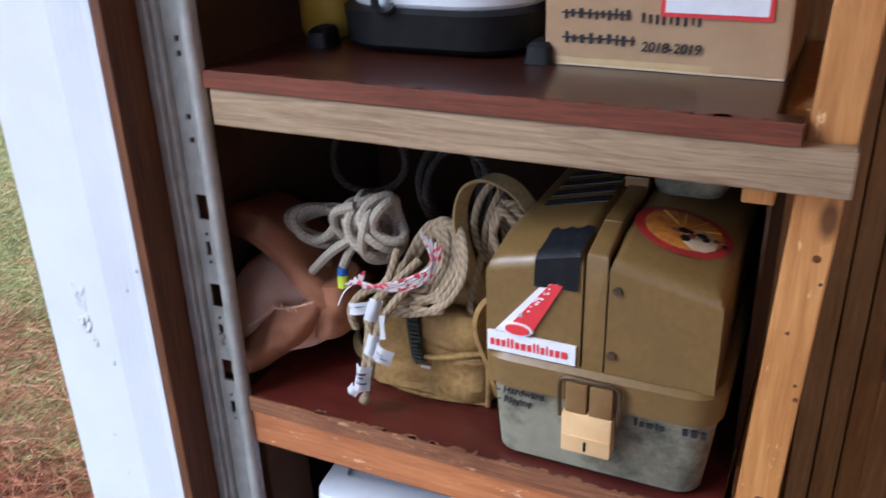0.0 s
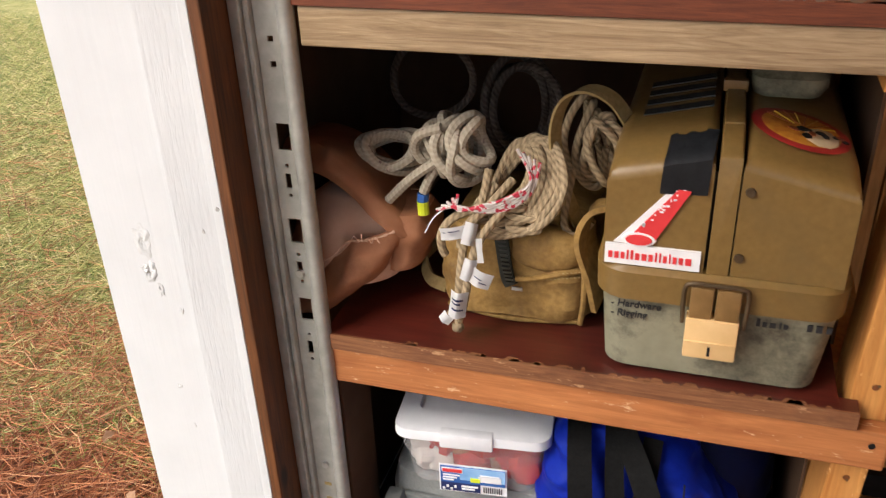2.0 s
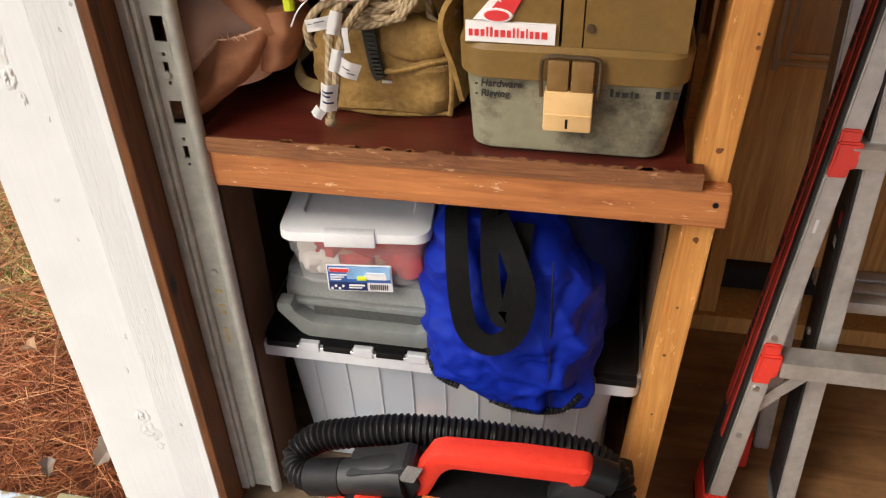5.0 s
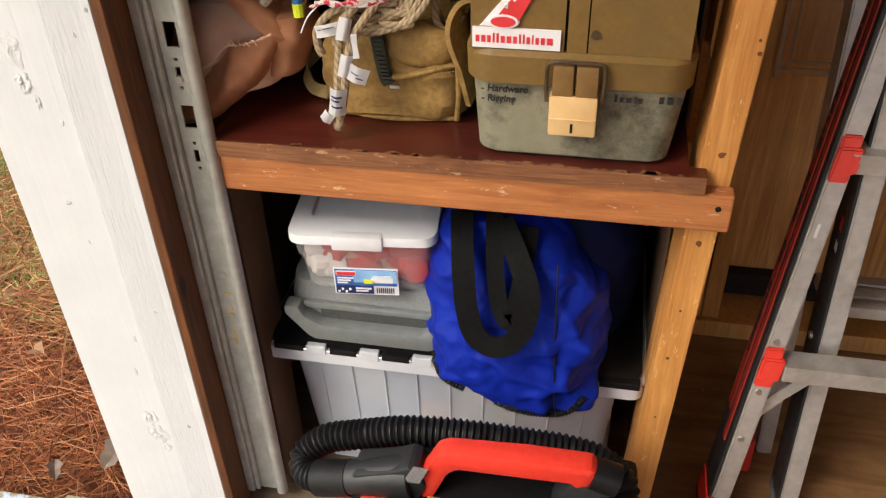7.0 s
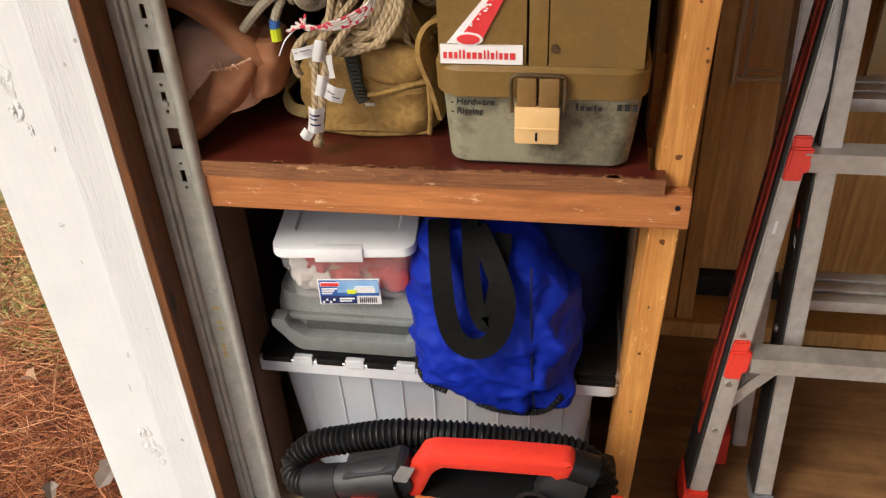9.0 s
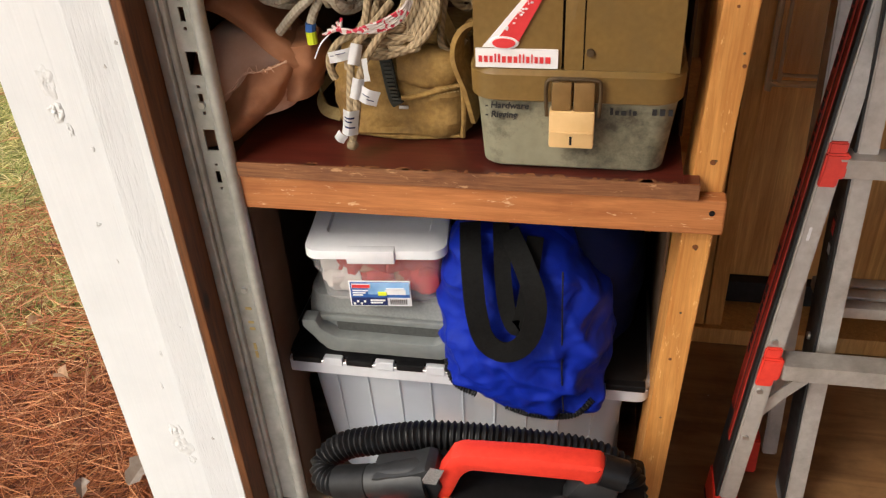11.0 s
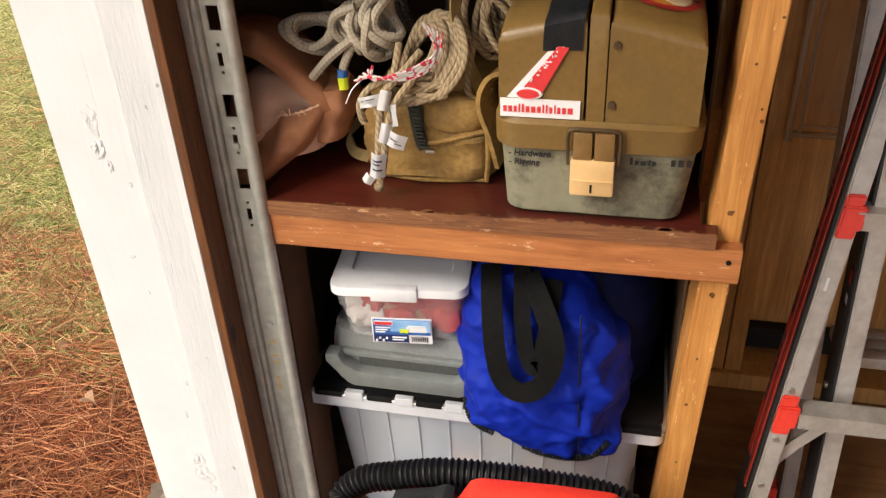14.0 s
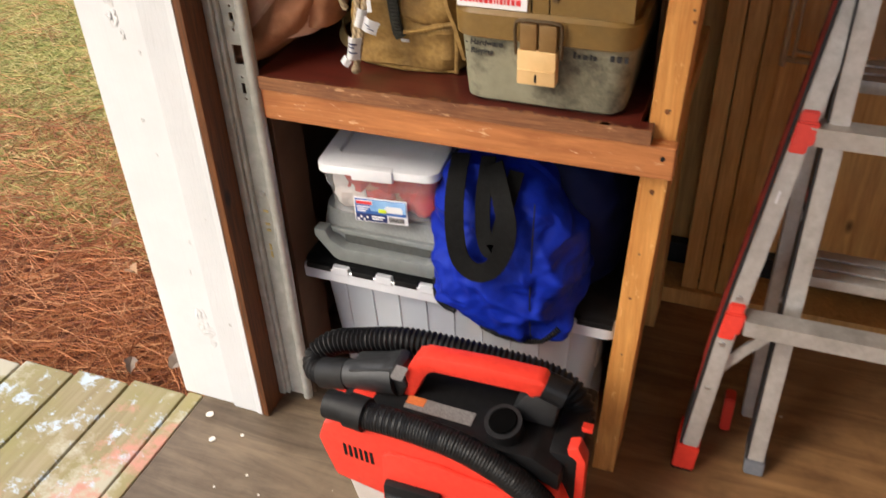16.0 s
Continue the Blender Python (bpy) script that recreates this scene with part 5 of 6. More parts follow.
    for w in (0.0038, 0.004, 0.0034, 0.0018, 0.0024, 0.004, 0.0045, 0.0038, 0.0018, 0.0018, 0.0034, 0.0015, 0.0034, 0.004, 0.0055):
        part("red_bar", box(x, x + w, 0.6890, 0.6899, 0.8915, 0.8985 if w > 0.003 else 0.9012), RED_INK, wb, "red printed bar", False)
        x += w + 0.0020
    part("sail_edge", prism([(-0.2600, 0.908), (-0.238, 0.908), (-0.1985, 0.968), (-0.2125, 0.966)], 0.6905, 0.6938), PAPER, b, "white sail-shaped sticker edge", False)
    part("sail", prism([(-0.2480, 0.912), (-0.2235, 0.910), (-0.1935, 0.967), (-0.2050, 0.968)], 0.6895, 0.6934), RED_INK, b, "red sail-shaped sticker", False)
    for k in range(18):
        f = rng.uniform(0.05, 0.95)
        fleck = disc((-0.2470 + 0.0425 * f + rng.uniform(0.0, 0.005), 0.6893, 0.914 + 0.053 * f), (0, -1, 0), rng.uniform(0.0005, 0.0014), 0.0008, 6, rng.uniform(0.6, 2.0))
        part("fleck", fleck, PAPER, b, "white ragged fleck", False)
    part("sail_foot", disc((-0.2365, 0.6900, 0.9135), (0, -1, 0), 0.0078, 0.0024, 24, 2.1), PAPER, b, "white sticker oval", False)
    part("sail_foot", disc((-0.2365, 0.6885, 0.9135), (0, -1, 0), 0.0056, 0.0018, 24, 2.3), RED_INK, b, "red sticker oval", False)
    # black tape over the bend
    t = bmesh.new()
    rows = []
    for k, y in enumerate((0.0, 0.5, 1.0, 0.6965, 0.708, 0.722, 0.733)):
        row = []
        for i in range(11):
            f = i / 10
            x = -0.2215 + 0.0420 * f + 0.0006 * k + (0.0015 * math.sin(i * 2.1) if k == 6 else 0)
            if k < 3:
                top = roof(x, 0.6945) - 0.0025
                p = (x, 0.6905 - 0.0006 * math.sin(f * 9 + k), 0.9625 + (top - 0.9625) * y + 0.002 * f * (1 - y))
            else:
                p = (x, y + 0.003 * math.sin(i * 1.7) * (k == 6), roof(x, y) + 0.0022 + 0.0006 * math.sin(i * 1.9 + k))
            row.append(t.verts.new(p))
        rows.append(row)
    for a, c in zip(rows, rows[1:]):
        for i in range(10):
            t.faces.new((a[i], a[i + 1], c[i + 1], c[i]))
    bmesh.ops.solidify(t, geom=t.faces[:], thickness=-0.0009)
    part("tape", t, TAPE, b, "crumpled black tape patch")
    # round patch on the roof
    nrm = Vector((0.224, -0.02, 0.974)).normalized()
    pc = Vector((-0.1035, 0.772, roof(-0.1035, 0.772)))
    side = Vector((0, 1, 0)).cross(nrm).normalized()
    for rad, up, mt, nm in ((0.0465, 0.0010, PATCH_RED, "patch"), (0.0375, 0.0018, ORANGE_INK, "patch_field")):
        part(nm, disc(pc + nrm * up, nrm, rad, 0.001, 36), mt, b, "round red and orange sticker")
    for k in range(8):
        g = math.pi * (0.15 + 0.1 * k)
        c0 = pc + nrm * 0.0025 + side * 0.022 * math.cos(g) - Vector((0, 1, 0)).cross(side).normalized() * 0
        part("patch_ray", tube([pc + nrm * 0.0022 + side * 0.010 * math.cos(g) + Vector((0, 0.010 * math.sin(g), 0)), pc + nrm * 0.0022 + side * 0.036 * math.cos(g) + Vector((0, 0.036 * math.sin(g), 0))], lambda u: 0.0012 + 0.03 * u, 4, flat=0.25), PATCH_BROWN if k % 2 else YELLOW_PL, b, "printed ray")
    rng = random.Random(12)
    part("patch_pale", disc(pc + nrm * 0.0026 + side * 0.018 + Vector((0, -0.012, 0)), nrm, 0.0165, 0.001, 9, 1.35), plain("pale_print", (0.55, 0.40, 0.24), (0.64, 0.48, 0.3), 0.5, 60), b, "pale printed ground")
    for k in range(11):
        du, dv = rng.gauss(0.010, 0.012), rng.gauss(-0.009, 0.007)
        part("patch_mark", disc(pc + nrm * (0.0030 + 0.0001 * k) + side * du + Vector((0, dv, 0)), nrm, rng.uniform(0.003, 0.0075), 0.0008, 5, rng.uniform(0.6, 1.6)), BLACK if k % 3 else PATCH_BROWN, b, "dark printed shape")
    # striped tape along the roof, handle
    for k in range(4):
        y = 0.80 + 0.03 * k
        part("roof_stripe", about(box(-0.250, -0.182, y, y + 0.016, 1.0040, 1.0055), (-0.213, y, 1.0045), 0, 0, -13), TAPE, b, "dark stripe on the lid", False)
    part("handle_post", box(-0.176, -0.152, 0.838, 0.850, 1.014, 1.026, 0.002), BROWN_PL, b, "brown handle lug")
    part("handle", loft([(1.010, -0.146, -0.082, 0.842, 0.880, 0.016), (1.020, -0.150, -0.076, 0.836, 0.886, 0.02), (1.030, -0.150, -0.076, 0.836, 0.886, 0.02), (1.037, -0.142, -0.086, 0.844, 0.878, 0.016)], n=7), BASE_GREY, b, "grey carry handle folded on the lid")
    # handwriting on the tray
    for txt, zz in (("- Hardware", 0.8375), ("- Rigging", 0.8255)):
        writing("handwriting", txt, (-0.2590, 0.6935 + 0.0015 * (zz < 0.83), zz - 0.002), 0.0105, INK, b, 87, 0, 0.1)
    x = -0.121
    for w, h in ((0.004, 0.010), (0.005, 0.006), (0.007, 0.006), (0.0025, 0.008), (0.005, 0.006)):
        part("ink_bar", box(x, x + w * 0.8, 0.6945, 0.6966, 0.8315, 0.8315 + h * 0.8), INK, b, "inked bar", False)
        x += w + 0.0015
    x = -0.076
    for w in (0.006, 0.007, 0.006):
        part("ink_bar", box(x, x + w * 0.8, 0.6945, 0.6966, 0.8325, 0.8395), INK, b, "inked bar", False)
        x += w + 0.002


tackle_box()


def canvas_bag():
    b = thing("canvas_tool_bag", (-0.37, 0.86, 0.7535), "tan canvas tool bag with zip and rope inside", "tool bag")
    bm = loft([(0.7545, -0.454, -0.298, 0.772, 0.945, 0.03), (0.762, -0.462, -0.290, 0.764, 0.955, 0.035), (0.80, -0.465, -0.287, 0.761, 0.958, 0.035), (0.835, -0.462, -0.290, 0.766, 0.955, 0.035), (0.860, -0.454, -0.298, 0.779, 0.945, 0.032), (0.866, -0.44, -0.32, 0.805, 0.93, 0.03)], n=10)
    bmesh.ops.subdivide_edges(bm, edges=bm.edges[:], cuts=4, use_grid_fill=True)
    for v in bm.verts:
        c = v.co
        crease = 1 - 2.4 * abs(noise.noise(Vector((c.x * 15 + c.z * 9, c.y * 12, c.z * 42))))
        sag = math.exp(-((c.z - 0.795) / 0.022) ** 2) * math.exp(-((c.x + 0.375) / 0.05) ** 2)
        v.co += Vector((0.2, -1.0, 0.2)) * (0.0060 * crease + 0.005 * noise.noise(c * 24) - 0.006 * sag) + Vector((1, 1, 0)) * 0.003 * noise.noise(c * 60)
    part("body", bm, CANVAS, b, "creased tan canvas body")
    for row in range(2):
        for k in range(16):
            f = k / 15
            x, z = -0.366 + 0.066 * f, 0.8165 + 0.0145 * f - 0.0062 * row
            part("stitch", tube([Vector((x - 0.0013, 0.7555, z)), Vector((x + 0.0013, 0.7555, z + 0.0004))], 0.0006, 4), WEB_TAN, b, "pale stitch")
    part("welt", tube(glide([(-0.370, 0.757, 0.813), (-0.35, 0.755, 0.817), (-0.325, 0.757, 0.824), (-0.300, 0.764, 0.829)], 6), 0.0035, 8), CANVAS, b, "stitched welt")
    part("welt", tube(glide([(-0.302, 0.770, 0.864), (-0.296, 0.762, 0.83), (-0.295, 0.761, 0.79), (-0.299, 0.768, 0.758)], 6), 0.0035, 8), CANVAS, b, "stitched welt")
    part("welt", tube(glide([(-0.455, 0.775, 0.758), (-0.38, 0.762, 0.757), (-0.30, 0.773, 0.757)], 6), 0.003, 8), CANVAS, b, "stitched welt")
    part("flap", sack((-0.338, 0.770, 0.850), (0.078, 0.03, 0.045), 0.6, 0.005, 4, 24, 14, 20), CANVAS, b, "puckered canvas flap")
    z = part("zip_tape", strap(glide([(-0.392, 0.772, 0.866), (-0.386, 0.762, 0.845), (-0.380, 0.7575, 0.815), (-0.375, 0.7575, 0.804)], 6), 0.015, 0.004, (1, 0, 0.1)), plain("zip_cloth", (0.020, 0.024, 0.020), (0.04, 0.045, 0.036), 0.7, 90), b, "dark zip tape")
    tooth = plain("zip_metal", (0.05, 0.055, 0.05), (0.09, 0.095, 0.085), 0.4, 60, 0.6)
    for k in range(13):
        f = k / 12
        y = 0.7690 - 0.0145 * min(1.0, f * 1.4)
        part("zip_tooth", box(-0.3945 + 0.014 * f, -0.3855 + 0.014 * f, y - 0.003, y + 0.002, 0.862 - 0.054 * f, 0.8645 - 0.054 * f), tooth, z, "zip tooth", False)
    part("pull", box(-0.374, -0.362, 0.7525, 0.7555, 0.800, 0.804, 0.0008), STEEL, b, "zip pull")
    loop = glide([(-0.308, 0.79, 0.872), (-0.326, 0.785, 0.92), (-0.336, 0.784, 0.975), (-0.328, 0.786, 1.010), (-0.306, 0.792, 1.022), (-0.282, 0.80, 1.012), (-0.264, 0.81, 0.985), (-0.25, 0.83, 0.95)], 8)
    part("strap", strap(loop, 0.017, 0.003, (0.6, 1, 0.1)), WEB_TAN, b, "tan webbing handle loop")
    pk = glide([(-0.272, 0.785, 0.905), (-0.292, 0.768, 0.895), (-0.297, 0.762, 0.87), (-0.285, 0.765, 0.83), (-0.278, 0.775, 0.79)], 8)
    part("side_flap", strap(pk, 0.045, 0.006, (0.25, 1, 0)), CANVAS, b, "curled canvas side flap")
    part("lower_strap", strap(glide([(-0.485, 0.86, 0.800), (-0.50, 0.83, 0.785), (-0.49, 0.81, 0.768), (-0.465, 0.80, 0.765)], 6), 0.016, 0.003, (0.2, 0.3, 1)), WEB_TAN, b, "tan webbing strap end")


canvas_bag()


def cloth_bag():
    b = thing("cloth_bag", (-0.56, 0.80, 0.7535), "soft terracotta cloth bag slumped open on the shelf", "cloth bag")

    def ridge(w):
        return 1 - 2.5 * abs(noise.noise(w))

    def soft(p, out):
        droop = 0.007 * math.exp(-((p.x * 0.75 + p.z * 0.62 + 0.455 - 0.548) / 0.018) ** 2) if out.y < 0 else 0.0
        return droop + 0.0045 * noise.noise(p * 14) + 0.0030 * ridge(Vector((p.x * 24 + p.z * 16, p.y * 8, p.z * 26 - p.x * 14))) + 0.0010 * ridge(p * 58)

    rim = lambda x, y: float(np.interp(x, (-0.66, -0.61, -0.575, -0.555, -0.535, -0.50), (0.792, 0.800, 0.824, 0.846, 0.850, 0.862))) + 0.004 * noise.noise(Vector((x * 60, y * 8, 0))) + 0.16 * max(0.0, y - 0.74)
    low = ((0.7545, -0.660, -0.590, 0.722, 0.84), (0.762, -0.664, -0.574, 0.712, 0.85), (0.785, -0.668, -0.550, 0.708, 0.86), (0.81, -0.668, -0.524, 0.714, 0.86), (0.835, -0.666, -0.502, 0.726, 0.855), (0.850, -0.664, -0.488, 0.740, 0.85), (0.858, -0.664, -0.484, 0.748, 0.845))
    body = cloth_shell(low, 40, 110, 0.85, soft, True, rim)
    bmesh.ops.recalc_face_normals(body, faces=body.faces)
    bmesh.ops.solidify(body, geom=body.faces[:], thickness=0.0022)
    part("body", body, TERRA, b, "creased terracotta cloth body", 60)
    pale = plain("pale_lining", (0.58, 0.33, 0.21), (0.76, 0.50, 0.36), 0.75, 16, 0, 0.2, 0.003, dirt=(0.34, 0.15, 0.08), dirt_scale=9)
    inner = ((0.79, -0.648, -0.520, 0.737, 0.83), (0.82, -0.650, -0.512, 0.742, 0.84), (0.85, -0.646, -0.510, 0.752, 0.84), (0.87, -0.630, -0.514, 0.766, 0.835), (0.884, -0.604, -0.524, 0.784, 0.83))
    part("lining", cloth_shell(inner, 24, 70, 0.85, lambda p, out: 0.004 * noise.noise(p * 20) + 0.003 * ridge(Vector((p.x * 18 - p.z * 20, p.y * 9, p.z * 16)))), pale, b, "pale lining bulging out of the mouth", 60)
    lip = glide([(-0.588, 0.724, 0.823), (-0.572, 0.725, 0.833), (-0.556, 0.729, 0.850), (-0.540, 0.732, 0.852), (-0.522, 0.737, 0.856), (-0.505, 0.744, 0.862)], 8)
    part("torn_hem", tube(lip, lambda u: 0.0012 + 0.0009 * math.sin(u * 900) * math.sin(u * 310), 7), pale, b, "pale frayed hem")
    for k, (dx, dz) in enumerate(((-0.004, 0.008), (0.003, 0.011), (0.008, 0.007), (0.012, 0.010))):
        c = Vector((-0.545 + 0.006 * k, 0.730, 0.852))
        part("loose_thread", tube(glide([c, c + Vector((dx * 0.4, -0.004, dz)), c + Vector((dx, -0.007, dz * 0.5))], 4), 0.0006, 5), pale, b, "loose pale thread")
    ridge_line = glide([(-0.660, 0.810, 0.935), (-0.622, 0.785, 0.945), (-0.585, 0.770, 0.941), (-0.552, 0.763, 0.920), (-0.530, 0.760, 0.895), (-0.508, 0.762, 0.873), (-0.490, 0.772, 0.855)], 6)
    bm = bmesh.new()
    rows = []
    for i, r in enumerate(ridge_line):
        f = i / (len(ridge_line) - 1)
        row = []
        for k in range(-5, 8):
            v = k / 7
            p = r + (Vector((-0.006, -0.012, -0.034)) * v * (1 - 0.45 * f) + Vector((0, -0.006, 0.002)) * math.sin(v * math.pi) if v > 0 else Vector((0.000, 0.130, -0.020)) * -v)
            wave = 0.0022 * math.sin(f * 11 + 5.5 * v) + 0.003 * noise.noise(p * 26) + 0.002 * ridge(p * 40)
            row.append(bm.verts.new(p + Vector((0.35, -0.8, 0.45)) * wave))
        rows.append(row)
    for a, c in zip(rows, rows[1:]):
        for k in range(len(a) - 1):
            bm.faces.new((a[k], a[k + 1], c[k + 1], c[k]))
    bmesh.ops.recalc_face_normals(bm, faces=bm.faces)
    bmesh.ops.solidify(bm, geom=bm.faces[:], thickness=0.003)
    part("mouth_flap", bm, TERRA, b, "folded cloth mouth", 70)
    side = ((0.800, -0.53, -0.492, 0.765, 0.84), (0.83, -0.53, -0.478, 0.758, 0.84), (0.850, -0.53, -0.470, 0.758, 0.84), (0.872, -0.53, -0.484, 0.766, 0.83))
    part("side_lobe", cloth_shell(side, 16, 50, 0.85, soft), TERRA, b, "slack cloth corner", 60)


cloth_bag()


def coil(name, centre, rx, rz, turns, axis, radius, material, label, seed, spread=0.012, tails=(), core=0, ball=False):
    """A hank of rope: turns of a loop lying across the axis, and its loose tails."""
    c = Vector(centre)
    h = thing(name, c, label, "rope", "rope hanks")
    rng = random.Random(seed)
    a = Vector(axis).normalized()
    u = Vector((0, 0, 1)).cross(a).normalized()
    w = a.cross(u)
    for t in range(turns):
        off = a * ((t / max(1, turns - 1) - 0.5) * 2 * spread) + u * rng.uniform(-0.006, 0.006) + w * rng.uniform(-0.006, 0.006)
        fx, fz, ph = rx * rng.uniform(0.72, 1.05), rz * rng.uniform(0.72, 1.05), rng.uniform(0, 6)
        if ball:
            f = math.sqrt(1 - (0.72 * (2 * t / (turns - 1) - 1)) ** 2)
            fx, fz = rx * f * rng.uniform(0.94, 1.04), rz * f * rng.uniform(0.94, 1.04)
        pts = []
        for k in range(14):
            g = 2 * math.pi * k / 14
            pts.append(c + off + u * fx * math.cos(g) + w * fz * math.sin(g) + a * 0.008 * math.sin(2 * g + ph))
        part("turn", tube(glide(pts, 4, True), radius, 8, True), material, h)
    for t in range(core):
        off = a * rng.uniform(-0.8, 0.8) * spread
        k0, tilt = rng.uniform(0.25, 0.6), rng.uniform(-0.7, 0.7)
        pts = [c + off + u * rx * k0 * math.cos(g) + (w * math.cos(tilt) + a * math.sin(tilt)) * rz * k0 * math.sin(g) for g in (2 * math.pi * k / 12 for k in range(12))]
        part("turn", tube(glide(pts, 4, True), radius, 8, True), material, h)
    for pts in tails:
        part("tail", tube(glide(pts, 8), radius, 8), material, h)
    return h


coil("rope_hank", (-0.520, 0.803, 0.936), 0.034, 0.023, 7, (0.15, -0.8, 0.75), 0.0052, ROPE_WHITE, "white braided rope hank on the cloth bag", 1, 0.014)
h = coil("rope_hank", (-0.441, 0.788, 0.950), 0.029, 0.033, 7, (1, -0.30, 0.28), 0.0056, ROPE_WHITE, "thick white braided rope ball with tape-whipped end", 2, 0.028, core=4, ball=True,
         tails=([(-0.463, 0.772, 0.938), (-0.492, 0.768, 0.916), (-0.520, 0.770, 0.887)], [(-0.464, 0.778, 0.93), (-0.474, 0.775, 0.912), (-0.479, 0.772, 0.899)], [(-0.453, 0.766, 0.980), (-0.478, 0.766, 0.970), (-0.487, 0.775, 0.950), (-0.480, 0.780, 0.934)]))
part("blue_whipping", tube([Vector((-0.479, 0.772, 0.899)), Vector((-0.480, 0.7715, 0.889))], 0.0065, 10), BLUE_INK, h, "blue tape whipping")
part("yellow_whipping", tube([Vector((-0.480, 0.7715, 0.889)), Vector((-0.479, 0.770, 0.874))], 0.0066, 10), YELLOW, h, "yellow tape whipping")
droop = thing("rope_hank", (-0.36, 0.77, 0.86), "cream twisted rope hank drooping over the tool bag", "rope", "rope hanks")
rng = random.Random(31)
for k in range(8):
    f, g = k / 7, rng.uniform(-1, 1)
    tip = (-0.408 + 0.034 * (k % 3) / 2 + 0.002 * g, 0.741 + 0.004 * (k % 2), 0.876 + 0.030 * f)
    pts = [(tip[0] + 0.006, tip[1] + 0.016, tip[2] + 0.012), tip, (tip[0] + 0.030, 0.742 + 0.006 * f, tip[2] - 0.002 + 0.001 * g), (-0.338 - 0.030 * f, 0.744 + 0.012 * f, 0.892 + 0.018 * f),
           (-0.320 - 0.040 * f, 0.756 + 0.012 * f, 0.925 + 0.006 * f), (-0.325 - 0.036 * f + 0.003 * g, 0.775 + 0.008 * f, 0.960 - 0.012 * f + 0.004 * g), (-0.348 - 0.026 * f, 0.790 + 0.008 * f, 0.972 - 0.016 * f + 0.006 * g), (-0.378 - 0.008 * f, 0.790, 0.945 + 0.006 * g), (-0.398, 0.775 - 0.004 * f, 0.915 + 0.004 * g)]
    part("turn", tube(glide(pts, 7), 0.0043, 8), ROPE_CREAM, droop)
coil("rope_hank", (-0.303, 0.815, 0.958), 0.020, 0.046, 4, (1, -0.6, 0.1), 0.0042, ROPE_CREAM, "cream twisted rope hung in a webbing loop", 5, 0.014,
     tails=([(-0.318, 0.80, 0.93), (-0.322, 0.775, 0.88), (-0.306, 0.768, 0.868), (-0.292, 0.772, 0.885)], [(-0.29, 0.81, 0.985), (-0.272, 0.805, 0.975), (-0.262, 0.80, 0.945), (-0.275, 0.795, 0.92)], [(-0.30, 0.80, 0.99), (-0.275, 0.80, 0.965), (-0.270, 0.80, 0.93)]))
coil("rope_hank", (-0.502, 0.88, 0.992), 0.054, 0.056, 1, (0.1, -1, 0.1), 0.0045, ROPE_GREY, "old grey rope in a wide loop", 6, 0.0)
coil("rope_hank", (-0.405, 0.93, 0.955), 0.040, 0.062, 5, (0.3, -1, 0.2), 0.0048, ROPE_GREY, "old grey rope hank at the back", 7, 0.02)

hb = thing("tagged_rope", (-0.42, 0.74, 0.7535), "cream rope ends tied with cord and white paper tags", "rope", "rope hanks")
ends = ([(-0.392, 0.758, 0.925), (-0.408, 0.740, 0.905), (-0.432, 0.735, 0.893), (-0.446, 0.732, 0.875), (-0.447, 0.733, 0.857), (-0.444, 0.735, 0.846)],
        [(-0.375, 0.762, 0.930), (-0.396, 0.735, 0.908), (-0.416, 0.728, 0.885), (-0.422, 0.722, 0.845), (-0.424, 0.712, 0.808), (-0.430, 0.712, 0.790), (-0.438, 0.710, 0.778)],
        [(-0.36, 0.762, 0.925), (-0.384, 0.732, 0.900), (-0.404, 0.722, 0.870), (-0.412, 0.714, 0.835), (-0.416, 0.710, 0.805), (-0.424, 0.710, 0.776)],
        [(-0.40, 0.760, 0.94), (-0.405, 0.738, 0.905), (-0.421, 0.729, 0.880), (-0.424, 0.726, 0.862)])
for e in ends:
    part("rope_end", tube(glide(e, 8), 0.0047, 8), ROPE_CREAM, hb)
part("frayed_end", sack((-0.424, 0.709, 0.772), (0.013, 0.012, 0.012), 0.9, 0.002, 3, 90, 8, 10), ROPE_CREAM, hb)


def paper_tag(centre, width, height, rx, ry, rz, curl, printed):
    """A small paper tag, bent along its length, with a few printed bars."""
    m = pose(*centre, rx, ry, rz)
    shape = lambda u, v: m @ Vector((width * u, -curl * math.cos(u * 5) - 0.25 * curl * math.sin(v * 7 + u * 3), height * v))
    bm = bmesh.new()
    grid = [[bm.verts.new(shape(i / 8 - 0.5, k / 4 - 0.5)) for i in range(9)] for k in range(5)]
    for a, c in zip(grid, grid[1:]):
        for i in range(8):
            bm.faces.new((a[i], a[i + 1], c[i + 1], c[i]))
    bmesh.ops.solidify(bm, geom=bm.faces[:], thickness=0.0004)
    tag = part("paper_tag", bm, PAPER, hb, "white paper tag")
    for v, u0, u1 in printed:
        b = bmesh.new()
        lo = [b.verts.new(shape(u0 + (u1 - u0) * i / 4, v) + Vector((0, -0.0009, 0))) for i in range(5)]
        hi = [b.verts.new(shape(u0 + (u1 - u0) * i / 4, v + 0.07) + Vector((0, -0.0009, 0))) for i in range(5)]
        for i in range(4):
            b.faces.new((lo[i], lo[i + 1], hi[i + 1], hi[i]))
        bmesh.ops.solidify(b, geom=b.faces[:], thickness=0.0002)
        part("tag_print", b, NAVY_INK, tag, "small printed bar", False)


